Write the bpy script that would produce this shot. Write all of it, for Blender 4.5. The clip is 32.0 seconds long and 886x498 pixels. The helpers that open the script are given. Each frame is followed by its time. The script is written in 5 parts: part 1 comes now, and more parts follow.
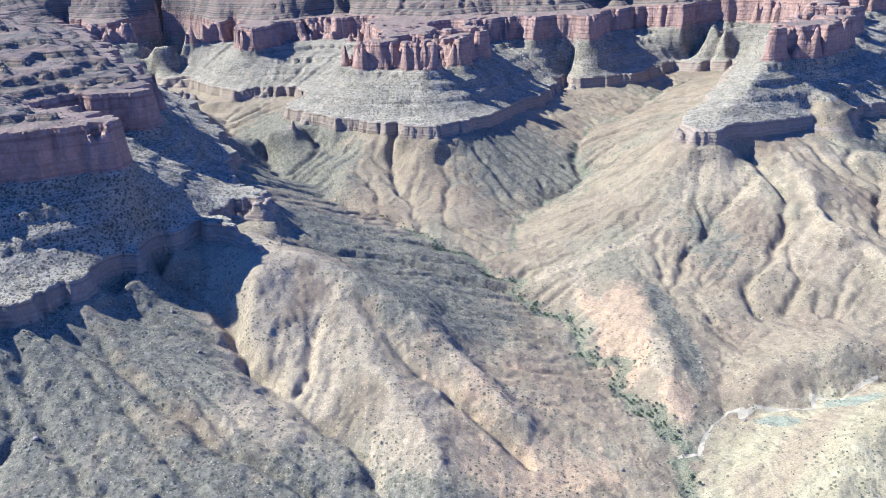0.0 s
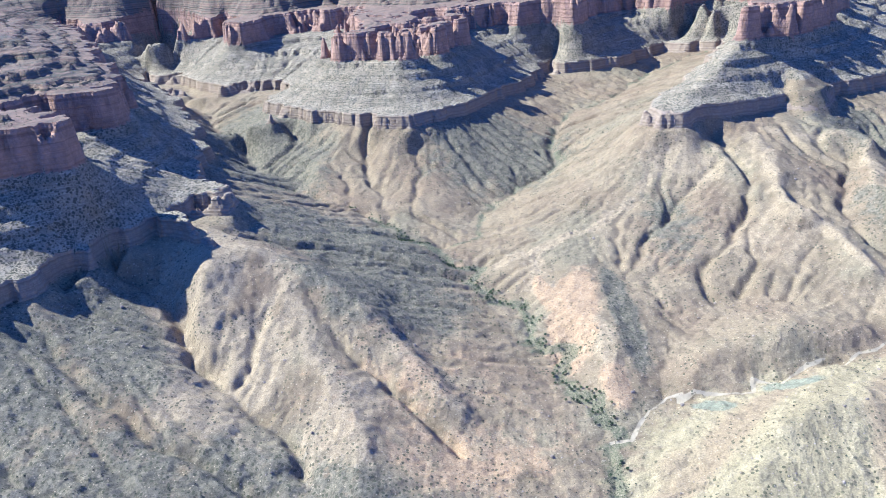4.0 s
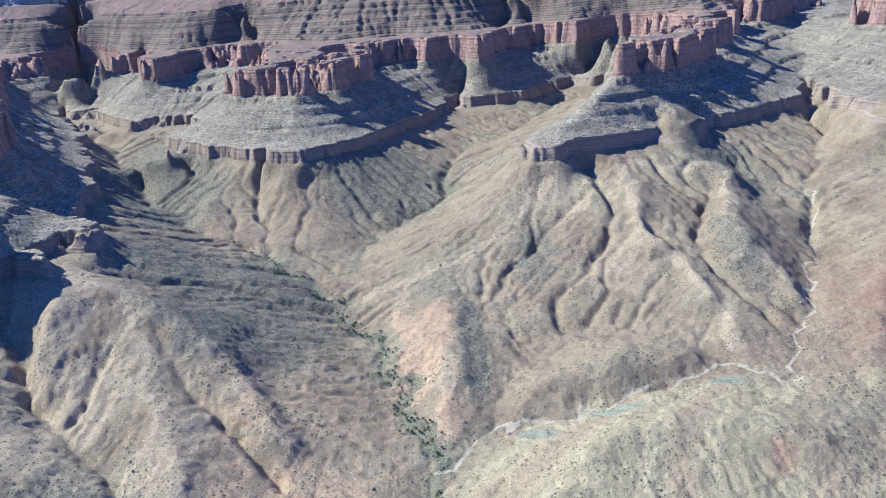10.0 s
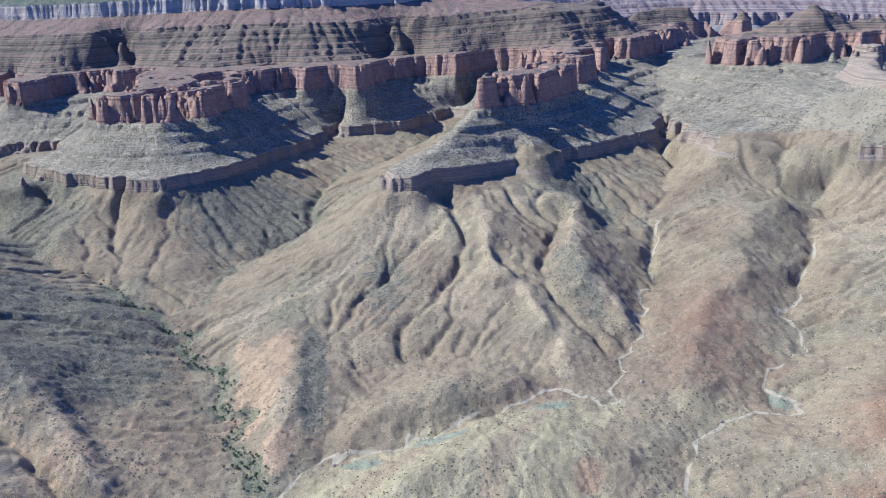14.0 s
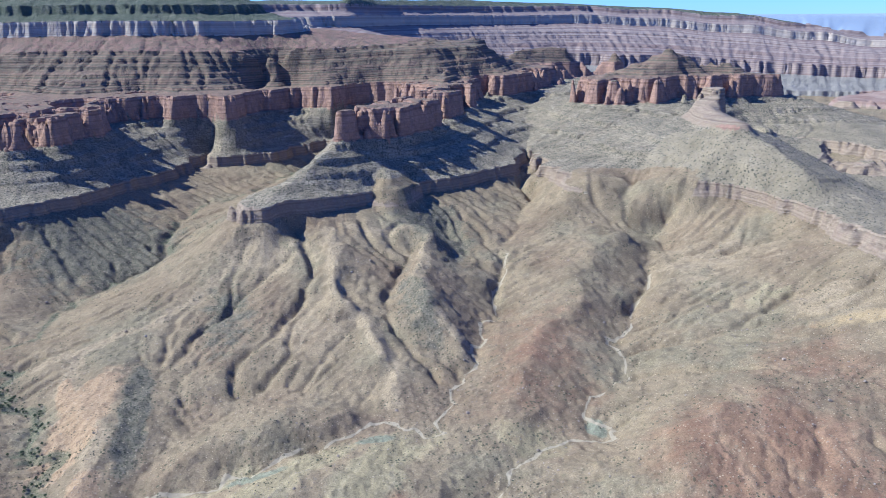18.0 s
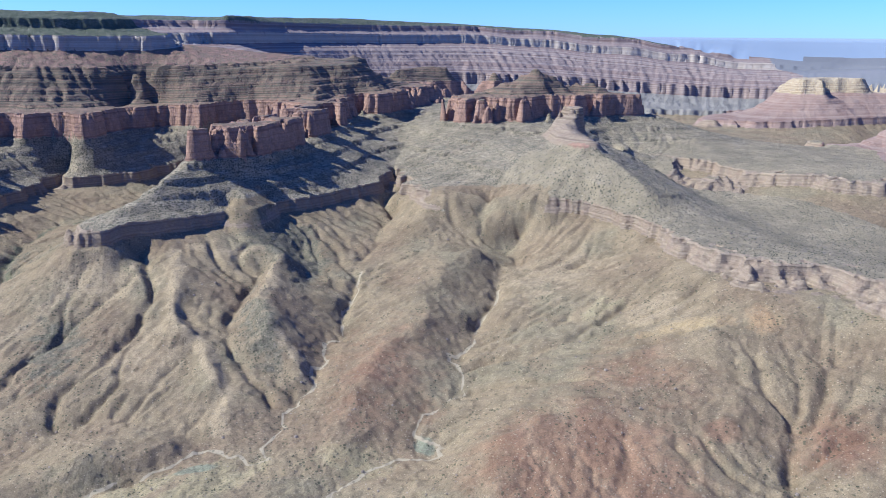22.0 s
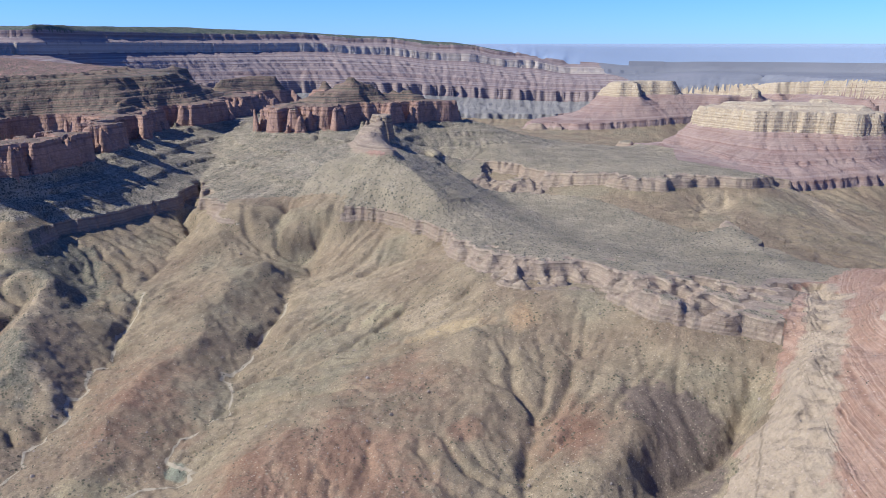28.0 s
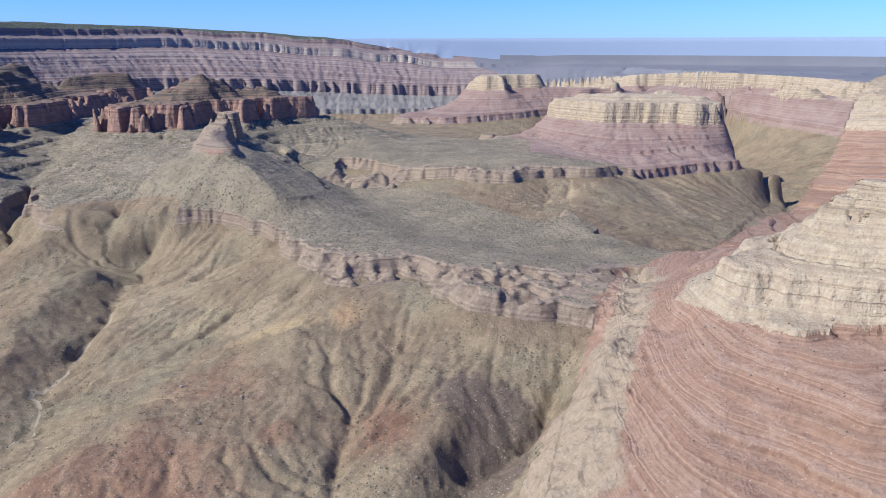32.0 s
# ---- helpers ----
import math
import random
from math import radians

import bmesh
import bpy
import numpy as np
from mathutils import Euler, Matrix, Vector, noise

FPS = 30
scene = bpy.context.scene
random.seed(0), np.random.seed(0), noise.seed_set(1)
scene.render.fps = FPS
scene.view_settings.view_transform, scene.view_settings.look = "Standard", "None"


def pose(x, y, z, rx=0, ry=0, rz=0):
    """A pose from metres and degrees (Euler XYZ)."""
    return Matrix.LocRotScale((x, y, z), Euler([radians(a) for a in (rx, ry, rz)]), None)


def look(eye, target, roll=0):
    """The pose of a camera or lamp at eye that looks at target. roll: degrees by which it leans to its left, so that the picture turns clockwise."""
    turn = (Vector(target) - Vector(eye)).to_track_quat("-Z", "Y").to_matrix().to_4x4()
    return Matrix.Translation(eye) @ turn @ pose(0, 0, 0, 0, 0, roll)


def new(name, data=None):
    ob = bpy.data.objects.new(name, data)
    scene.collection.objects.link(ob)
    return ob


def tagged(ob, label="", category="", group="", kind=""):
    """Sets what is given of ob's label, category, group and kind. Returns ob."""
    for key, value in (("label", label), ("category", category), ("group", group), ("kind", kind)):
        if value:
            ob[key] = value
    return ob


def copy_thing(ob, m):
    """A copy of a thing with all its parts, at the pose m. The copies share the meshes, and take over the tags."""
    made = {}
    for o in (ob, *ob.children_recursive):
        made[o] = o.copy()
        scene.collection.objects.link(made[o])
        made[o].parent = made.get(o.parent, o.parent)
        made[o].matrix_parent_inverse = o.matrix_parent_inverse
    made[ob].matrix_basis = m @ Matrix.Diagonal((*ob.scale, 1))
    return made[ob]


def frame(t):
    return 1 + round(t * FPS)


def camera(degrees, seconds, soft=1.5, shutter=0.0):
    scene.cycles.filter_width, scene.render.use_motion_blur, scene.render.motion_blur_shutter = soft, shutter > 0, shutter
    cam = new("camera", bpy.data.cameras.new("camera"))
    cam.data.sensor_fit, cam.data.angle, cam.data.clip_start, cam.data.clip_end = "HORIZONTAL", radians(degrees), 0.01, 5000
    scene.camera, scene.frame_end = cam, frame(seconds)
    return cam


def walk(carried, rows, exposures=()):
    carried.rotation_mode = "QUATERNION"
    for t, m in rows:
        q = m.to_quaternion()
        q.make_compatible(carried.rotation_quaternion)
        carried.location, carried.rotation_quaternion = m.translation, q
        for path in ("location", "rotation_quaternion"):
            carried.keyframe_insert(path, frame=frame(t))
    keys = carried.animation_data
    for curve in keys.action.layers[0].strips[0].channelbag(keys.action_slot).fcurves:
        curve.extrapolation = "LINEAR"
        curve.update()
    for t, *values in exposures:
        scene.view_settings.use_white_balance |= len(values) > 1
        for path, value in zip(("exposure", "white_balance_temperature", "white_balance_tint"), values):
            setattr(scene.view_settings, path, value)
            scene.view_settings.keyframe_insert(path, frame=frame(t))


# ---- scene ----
import functools

cam = camera(60.6, 32.0, soft=0.25)
METRES, EYE, TILT, LEAN, TURN = 700.0, 420.0, -22.25, 2.5, 0.0
SCALE = METRES / 1000
ROWS = [
    (0.0, 0.0, 0.0, 0.0, 0.0, 0.0, -0.0),
    (0.5, 0.0156, 0.0017, 0.0005, 0.07, -0.29, 0.18),
    (1.0, 0.0313, 0.0006, 0.0004, 0.18, -0.46, 0.4),
    (1.5, 0.0473, 0.0004, 0.0005, 0.38, -0.69, 0.64),
    (2.0, 0.063, 0.0003, 0.0007, 0.47, -0.8, 0.81),
    (2.5, 0.0783, 0.0003, 0.0007, 0.99, -0.85, 0.97),
    (3.0, 0.0937, 0.0003, 0.0004, 1.67, -0.82, 1.12),
    (3.5, 0.1095, -0.0001, 0.0007, 1.84, -0.86, 1.28),
    (5.5, 0.1739, -0.0037, 0.0017, 2.11, -0.83, 1.26),
    (6.0, 0.1895, -0.0046, 0.0015, 2.08, -0.64, 1.31),
    (6.5, 0.2049, -0.0059, 0.0013, 2.01, -0.46, 1.43),
    (7.0, 0.2209, -0.0071, 0.0015, 1.91, -0.29, 1.54),
    (7.5, 0.2361, -0.0084, 0.0019, 1.75, -0.11, 1.64),
    (8.0, 0.2513, -0.0103, 0.0011, 1.56, 0.13, 1.77),
    (8.5, 0.2669, -0.0119, 0.0013, 1.37, 0.61, 1.95),
    (9.0, 0.2826, -0.0142, 0.0025, 1.17, 0.86, 1.99),
    (9.5, 0.2981, -0.016, 0.0017, 0.54, 1.13, 2.07),
    (10.0, 0.3142, -0.0182, 0.002, -0.55, 1.29, 2.14),
    (10.5, 0.3296, -0.0208, 0.003, -1.97, 1.44, 2.18),
    (11.0, 0.345, -0.0224, 0.0016, -3.38, 1.5, 2.25),
    (11.5, 0.3605, -0.0244, 0.0019, -3.95, 1.78, 2.33),
    (12.0, 0.3765, -0.026, 0.002, -4.39, 2.06, 2.42),
    (12.5, 0.3922, -0.0275, 0.0014, -5.06, 2.37, 2.51),
    (13.0, 0.4077, -0.0298, 0.001, -5.79, 2.64, 2.6),
    (13.5, 0.4235, -0.0317, 0.0, -6.25, 2.91, 2.65),
    (14.0, 0.439, -0.0337, 0.0002, -6.84, 3.12, 2.72),
    (14.5, 0.4542, -0.0356, 0.0001, -7.61, 3.38, 2.78),
    (15.0, 0.4698, -0.0374, -0.0004, -7.87, 3.71, 2.84),
    (15.5, 0.4868, -0.0393, -0.003, -10.1, 3.99, 3.06),
    (17.5, 0.5462, -0.0513, -0.004, -12.79, 4.99, 3.35),
    (18.0, 0.5615, -0.0545, -0.0051, -13.65, 5.17, 3.39),
    (18.5, 0.5767, -0.0575, -0.0056, -14.59, 5.36, 3.44),
    (19.0, 0.5917, -0.0608, -0.006, -15.49, 5.51, 3.56),
    (19.5, 0.607, -0.0647, -0.0068, -16.4, 5.67, 3.77),
    (20.0, 0.622, -0.0686, -0.0076, -16.78, 5.85, 3.93),
    (20.5, 0.637, -0.0724, -0.0082, -17.5, 5.94, 4.2),
    (21.0, 0.6519, -0.0771, -0.0094, -18.94, 5.94, 4.6),
    (21.5, 0.6665, -0.082, -0.0097, -19.44, 5.98, 4.88),
    (22.0, 0.6813, -0.0869, -0.0105, -20.34, 5.96, 5.18),
    (22.5, 0.6961, -0.0922, -0.012, -21.39, 5.92, 5.53),
    (23.0, 0.7104, -0.0972, -0.013, -21.85, 6.22, 5.84),
    (23.5, 0.7249, -0.1024, -0.0137, -22.59, 6.16, 6.2),
    (24.0, 0.7393, -0.1083, -0.0152, -23.54, 6.07, 6.59),
    (24.5, 0.7534, -0.1137, -0.0163, -24.69, 5.95, 6.94),
    (26.5, 0.8107, -0.1381, -0.0219, -26.87, 5.61, 8.16),
    (27.0, 0.8247, -0.1442, -0.024, -27.69, 5.55, 8.47),
    (27.5, 0.8385, -0.1509, -0.0257, -28.7, 5.41, 8.82),
    (28.0, 0.8524, -0.1575, -0.0277, -29.45, 5.34, 9.13),
    (28.5, 0.8659, -0.1643, -0.0298, -30.32, 5.22, 9.49),
    (29.0, 0.8794, -0.1716, -0.032, -31.47, 4.98, 9.91),
    (29.5, 0.8929, -0.1789, -0.0343, -32.59, 4.7, 10.3),
    (30.0, 0.9061, -0.1862, -0.0366, -33.45, 4.78, 10.69),
    (30.5, 0.9195, -0.1939, -0.0391, -34.71, 4.46, 11.05),
    (31.0, 0.9325, -0.2016, -0.0415, -35.81, 4.13, 11.41),
    (31.5, 0.9459, -0.2093, -0.0441, -36.6, 3.82, 11.75),
    (32.0, 0.959, -0.2173, -0.0465, -37.2, 3.53, 12.04),
]
walk(cam, [(t, pose(0, 0, EYE, TILT, LEAN, TURN) @ pose(METRES * x, METRES * y, METRES * z, 90 + pitch, roll, yaw)) for t, x, y, z, yaw, pitch, roll in ROWS],
     [(0.0, 1.6, 5150, 12), (6.0, 1.52, 5150, 12), (12.0, 1.06, 5100, 12), (18.0, 0.92, 5200, 12), (24.0, 0.78, 5500, 14), (32.0, 0.6, 5650, 16)])

# ---- sky and sun ----
SUN_EL, SUN_AZ = 42.0, 287.0      # degrees above the horizon; clockwise from +y
world = bpy.data.worlds.new("sky")
scene.world = world
world.use_nodes = True
wn = world.node_tree.nodes
sky = wn.new("ShaderNodeTexSky")
sky.sky_type, sky.sun_disc = "NISHITA", False
sky.sun_elevation, sky.sun_rotation = radians(SUN_EL), radians(SUN_AZ)
sky.altitude, sky.air_density, sky.dust_density, sky.ozone_density = 2000.0, 1.2, 0.1, 3.0
tint = wn.new("ShaderNodeMix")
tint.data_type, tint.blend_type = "RGBA", "MULTIPLY"
tint.inputs[0].default_value = 1.0
tint.inputs[7].default_value = (0.23, 0.40, 0.86, 1)
world.node_tree.links.new(sky.outputs[0], tint.inputs[6])
world.node_tree.links.new(tint.outputs[2], wn["Background"].inputs[0])
wn["Background"].inputs[1].default_value = 0.14
sun = new("sun", bpy.data.lights.new("sun", "SUN"))
sun.data.energy, sun.data.angle, sun.data.color = 4.6, radians(0.53), (1.0, 0.97, 0.86)
_a, _e = radians(SUN_AZ), radians(SUN_EL)
sun.matrix_world = look((0, 0, 3000), (-math.sin(_a) * math.cos(_e), -math.cos(_a) * math.cos(_e), 3000 - math.sin(_e)))


# ---- materials ----
def nodes_of(name, rough=0.95, spec=0.15):
    mat = bpy.data.materials.new(name)
    mat.use_nodes = True
    tree = mat.node_tree
    shader = tree.nodes["Principled BSDF"]
    shader.inputs["Roughness"].default_value = rough
    shader.inputs["Specular IOR Level"].default_value = spec
    return mat, tree, shader


def place(tree):
    return tree.nodes.new("ShaderNodeNewGeometry").outputs["Position"]


def grain(tree, metres, detail=4.0, rough=0.6, where=None, stretch=None):
    """Noise with blotches of that size in metres."""
    n = tree.nodes.new("ShaderNodeTexNoise")
    n.inputs["Scale"].default_value = 1.0 / metres
    n.inputs["Detail"].default_value = detail
    n.inputs["Roughness"].default_value = rough
    source = where or place(tree)
    if stretch:
        m = tree.nodes.new("ShaderNodeMapping")
        m.inputs["Scale"].default_value = stretch
        tree.links.new(source, m.inputs["Vector"])
        source = m.outputs[0]
    tree.links.new(source, n.inputs["Vector"])
    return n.outputs["Fac"]


def ramp(tree, fac, stops):
    r = tree.nodes.new("ShaderNodeValToRGB")
    e = r.color_ramp.elements
    while len(e) < len(stops):
        e.new(0.5)
    for k, (pos, col) in enumerate(stops):
        e[k].position = pos
        e[k].color = (*col, 1)
    tree.links.new(fac, r.inputs[0])
    return r.outputs[0]


def blend(tree, fac, a, b, mode="MIX"):
    m = tree.nodes.new("ShaderNodeMix")
    m.data_type, m.blend_type = "RGBA", mode
    for sock, v in ((m.inputs[0], fac), (m.inputs[6], a), (m.inputs[7], b)):
        if isinstance(v, (int, float)):
            sock.default_value = v
        elif isinstance(v, tuple):
            sock.default_value = (*v, 1)
        else:
            tree.links.new(v, sock)
    return m.outputs[2]


def calc(tree, op, a, b=0.0, c=0.0):
    m = tree.nodes.new("ShaderNodeMath")
    m.operation = op
    for sock, v in zip(m.inputs, (a, b, c)):
        if isinstance(v, (int, float)):
            sock.default_value = v
        else:
            tree.links.new(v, sock)
    return m.outputs[0]


def sharpen(tree, fac, lo, hi):
    m = tree.nodes.new("ShaderNodeMapRange")
    m.inputs[1].default_value, m.inputs[2].default_value = lo, hi
    tree.links.new(fac, m.inputs[0])
    return m.outputs[0]


def value_of(tree, name):
    a = tree.nodes.new("ShaderNodeAttribute")
    a.attribute_name = name
    return a.outputs["Fac"]


def relief(tree, shader, heights):
    """Bumps: pairs of a value and its height in metres."""
    total = None
    for fac, tall in heights:
        h = calc(tree, "MULTIPLY", fac, tall)
        total = h if total is None else calc(tree, "ADD", total, h)
    b = tree.nodes.new("ShaderNodeBump")
    b.inputs["Strength"].default_value = 1.0
    b.inputs["Distance"].default_value = 1.0
    tree.links.new(total, b.inputs["Height"])
    tree.links.new(b.outputs[0], shader.inputs["Normal"])


def dots(tree, metres, size, share):
    """Scattered round spots, one to a cell of that many metres, in a share of the cells."""
    v = tree.nodes.new("ShaderNodeTexVoronoi")
    v.inputs["Scale"].default_value = 1.0 / metres
    tree.links.new(place(tree), v.inputs["Vector"])
    pick = tree.nodes.new("ShaderNodeSeparateColor")
    tree.links.new(v.outputs["Color"], pick.inputs[0])
    near = calc(tree, "LESS_THAN", v.outputs["Distance"], size)
    return calc(tree, "MULTIPLY", near, calc(tree, "LESS_THAN", pick.outputs[0], share)), pick.outputs[1]


def folds(tree, metres, warp):
    """Wavy beds that crop out as curving bands."""
    w = tree.nodes.new("ShaderNodeTexWave")
    w.inputs["Scale"].default_value = 0.314 / metres
    w.inputs["Distortion"].default_value = warp
    w.inputs["Detail"].default_value = 3.0
    w.inputs["Detail Scale"].default_value = 1.1
    m = tree.nodes.new("ShaderNodeMapping")
    m.inputs["Rotation"].default_value = (0.5, 0.3, 0.7)
    tree.links.new(place(tree), m.inputs["Vector"])
    tree.links.new(m.outputs[0], w.inputs["Vector"])
    return w.outputs["Fac"]


def layers(tree, thick, sway=6.0):
    """One value for each thin bed, wavering a little along the wall."""
    bed = value_of(tree, "bed")
    wave = calc(tree, "MULTIPLY", grain(tree, 60.0, 4.0), sway)
    n = tree.nodes.new("ShaderNodeTexNoise")
    n.noise_dimensions = "1D"
    n.inputs["Scale"].default_value = 1.0
    n.inputs["Detail"].default_value = 3.0
    n.inputs["Roughness"].default_value = 0.65
    tree.links.new(calc(tree, "DIVIDE", calc(tree, "ADD", bed, wave), thick), n.inputs["W"])
    return n.outputs["Fac"]


def cliff_rock(name, stops, thick, blotch, stain, cracks=1.4, speck=(0.12, 0.13, 0.085), plants=0.62):
    """A bedded cliff: thin layers, upright stains, cracks and a little scrub on its ledges."""
    mat, tree, shader = nodes_of(name)
    bands = layers(tree, thick)
    col = ramp(tree, bands, stops)
    col = blend(tree, sharpen(tree, grain(tree, blotch, 5.0, 0.62), 0.35, 0.7), col, blend(tree, 0.6, col, stain))
    streak = grain(tree, 5.0, 4.0, 0.65, stretch=(1.0, 1.0, 0.12))
    col = blend(tree, calc(tree, "MULTIPLY", sharpen(tree, streak, 0.55, 0.75), 0.4), col, stain)
    fine = grain(tree, 1.8, 4.0, 0.7)
    col = blend(tree, calc(tree, "MULTIPLY", sharpen(tree, fine, plants, plants + 0.1), 0.7), col, speck)
    col = blend(tree, 0.35, col, ramp(tree, grain(tree, 3.2, 5.0, 0.7), [(0.25, (0.45, 0.45, 0.45)), (0.75, (1.5, 1.5, 1.5))]), "MULTIPLY")
    tree.links.new(col, shader.inputs["Base Color"])
    relief(tree, shader, [(streak, 1.1 * cracks), (bands, 2.6), (fine, 0.9), (grain(tree, 9.0, 5.0, 0.65), 2.6)])
    return mat


def slope_rock(name, stops, speck, plants, blotch=40.0, bumps=1.0, bands=None):
    """A slope of rubble with scrub on it."""
    mat, tree, shader = nodes_of(name)
    col = ramp(tree, grain(tree, blotch, 6.0, 0.62), stops)
    if bands:
        col = blend(tree, calc(tree, "MULTIPLY", sharpen(tree, grain(tree, 26.0, 4.0, 0.65), 0.38, 0.62), 0.7), col, ramp(tree, layers(tree, bands[0]), bands[1]))
    fine = grain(tree, 1.5, 3.0, 0.7)
    mid = grain(tree, 4.0, 5.0, 0.68)
    wide = grain(tree, 24.0, 4.0, 0.6)
    spots = sharpen(tree, calc(tree, "ADD", fine, calc(tree, "MULTIPLY", calc(tree, "SUBTRACT", wide, 0.5), 0.35)), plants, plants + 0.07)
    col = blend(tree, 0.45, col, ramp(tree, mid, [(0.25, (0.5, 0.5, 0.5)), (0.75, (1.45, 1.45, 1.45))]), "MULTIPLY")
    col = blend(tree, calc(tree, "MULTIPLY", spots, 0.8), col, speck)
    bush, tone = dots(tree, 3.6, 0.40, min(0.9, max(0.05, 1.9 - 2.4 * plants)))
    rock, tone_b = dots(tree, 4.3, 0.25, 0.25)
    shrub, tone_c = dots(tree, 7.5, 0.27, min(0.8, max(0.05, 1.7 - 2.1 * plants)))
    col = blend(tree, calc(tree, "MULTIPLY", shrub, 0.75), col, speck)
    col = blend(tree, calc(tree, "MULTIPLY", rock, 0.6), col, blend(tree, tone_b, (0.16, 0.13, 0.1), (0.42, 0.35, 0.26)))
    col = blend(tree, calc(tree, "MULTIPLY", bush, 0.8), col, speck)
    tree.links.new(col, shader.inputs["Base Color"])
    relief(tree, shader, [(bush, 0.5 * bumps), (mid, 1.9 * bumps), (fine, 0.7 * bumps), (grain(tree, 11.0, 5.0, 0.62), 3.2 * bumps)])
    return mat


def hill_rock():
    """The bare tilted beds under the rim: tan, with dark rubble, red, yellow and green beds where they crop out."""
    mat, tree, shader = nodes_of("bare_hill_rock")
    wide, mid, fine = grain(tree, 55.0, 6.0, 0.6), grain(tree, 6.0, 5.0, 0.68), grain(tree, 1.5, 3.0, 0.7)
    col = ramp(tree, wide, [(0.3, (0.17, 0.132, 0.09)), (0.46, (0.235, 0.182, 0.122)), (0.58, (0.285, 0.222, 0.148)), (0.72, (0.195, 0.152, 0.102))])
    patch = grain(tree, 120.0, 4.0, 0.62)
    col = blend(tree, calc(tree, "MULTIPLY", sharpen(tree, patch, 0.5, 0.62), 0.55), col, ramp(tree, mid, [(0.3, (0.175, 0.125, 0.088)), (0.7, (0.25, 0.175, 0.12))]))
    col = blend(tree, calc(tree, "MULTIPLY", sharpen(tree, patch, 0.46, 0.36), 0.55), col, ramp(tree, mid, [(0.3, (0.185, 0.165, 0.115)), (0.7, (0.27, 0.235, 0.16))]))
    edge = calc(tree, "MULTIPLY", calc(tree, "SUBTRACT", grain(tree, 26.0, 6.0, 0.65), 0.5), 1.5)

    def mask(name, lo=0.35, hi=0.6):
        return sharpen(tree, calc(tree, "ADD", value_of(tree, name), edge), lo, hi)

    dip = folds(tree, 95.0, 9.0)
    col = blend(tree, calc(tree, "MULTIPLY", mask("pale"), 0.85), col, ramp(tree, mid, [(0.3, (0.30, 0.232, 0.155)), (0.7, (0.375, 0.295, 0.20))]))
    col = blend(tree, calc(tree, "MULTIPLY", mask("dark"), 0.9), col, ramp(tree, mid, [(0.3, (0.10, 0.094, 0.072)), (0.5, (0.155, 0.14, 0.106)), (0.75, (0.235, 0.205, 0.155))]))
    col = blend(tree, calc(tree, "MULTIPLY", mask("green"), 0.85), col, ramp(tree, dip, [(0.1, (0.29, 0.243, 0.152)), (0.3, (0.33, 0.275, 0.17)), (0.45, (0.40, 0.335, 0.21)), (0.6, (0.31, 0.262, 0.163)), (0.78, (0.37, 0.305, 0.19)), (0.95, (0.30, 0.232, 0.152))]))
    col = blend(tree, calc(tree, "MULTIPLY", mask("teal"), 0.85), col, (0.225, 0.235, 0.175))
    col = blend(tree, calc(tree, "MULTIPLY", mask("red", 0.2, 0.8), 0.75), col, ramp(tree, dip, [(0.1, (0.21, 0.115, 0.078)), (0.4, (0.275, 0.158, 0.105)), (0.65, (0.32, 0.205, 0.135)), (0.9, (0.235, 0.135, 0.09))]))
    col = blend(tree, calc(tree, "MULTIPLY", mask("orange", 0.3, 0.9), 0.6), col, ramp(tree, dip, [(0.35, (0.42, 0.27, 0.15)), (0.6, (0.46, 0.34, 0.19))]))
    col = blend(tree, calc(tree, "MULTIPLY", mask("salmon"), 0.85), col, ramp(tree, mid, [(0.3, (0.35, 0.235, 0.145)), (0.7, (0.42, 0.295, 0.19))]))
    col = blend(tree, calc(tree, "MULTIPLY", mask("plum"), 0.85), col, (0.14, 0.105, 0.088))
    col = blend(tree, 0.4, col, ramp(tree, mid, [(0.25, (0.55, 0.55, 0.55)), (0.75, (1.4, 1.4, 1.4))]), "MULTIPLY")
    col = blend(tree, 0.55, col, ramp(tree, fine, [(0.3, (0.5, 0.5, 0.5)), (0.7, (1.5, 1.5, 1.5))]), "MULTIPLY")
    spots = sharpen(tree, calc(tree, "ADD", fine, calc(tree, "MULTIPLY", calc(tree, "SUBTRACT", grain(tree, 30.0, 4.0), 0.5), 0.5)), 0.64, 0.7)
    col = blend(tree, calc(tree, "MULTIPLY", spots, 0.75), col, (0.11, 0.115, 0.075))
    col = blend(tree, calc(tree, "MULTIPLY", mask("scrub", 0.45, 0.7), 0.8), col, ramp(tree, fine, [(0.4, (0.085, 0.1, 0.06)), (0.62, (0.22, 0.2, 0.14))]))
    col = blend(tree, sharpen(tree, calc(tree, "ADD", value_of(tree, "sand"), calc(tree, "MULTIPLY", edge, 0.25)), 0.5, 0.75), col, ramp(tree, mid, [(0.3, (0.33, 0.275, 0.20)), (0.7, (0.42, 0.36, 0.27))]))
    bush, tone = dots(tree, 4.2, 0.33, 0.5)
    bush = calc(tree, "MULTIPLY", bush, sharpen(tree, calc(tree, "ADD", grain(tree, 38.0, 4.0, 0.6), calc(tree, "MULTIPLY", value_of(tree, "dark"), 0.3)), 0.46, 0.6))
    rock, tone_b = dots(tree, 2.7, 0.28, 0.42)
    col = blend(tree, calc(tree, "MULTIPLY", rock, 0.7), col, blend(tree, tone_b, (0.10, 0.085, 0.065), (0.50, 0.41, 0.30)))
    col = blend(tree, calc(tree, "MULTIPLY", bush, 0.8), col, (0.075, 0.078, 0.052))
    block, tone_c = dots(tree, 7.0, 0.2, 0.3)
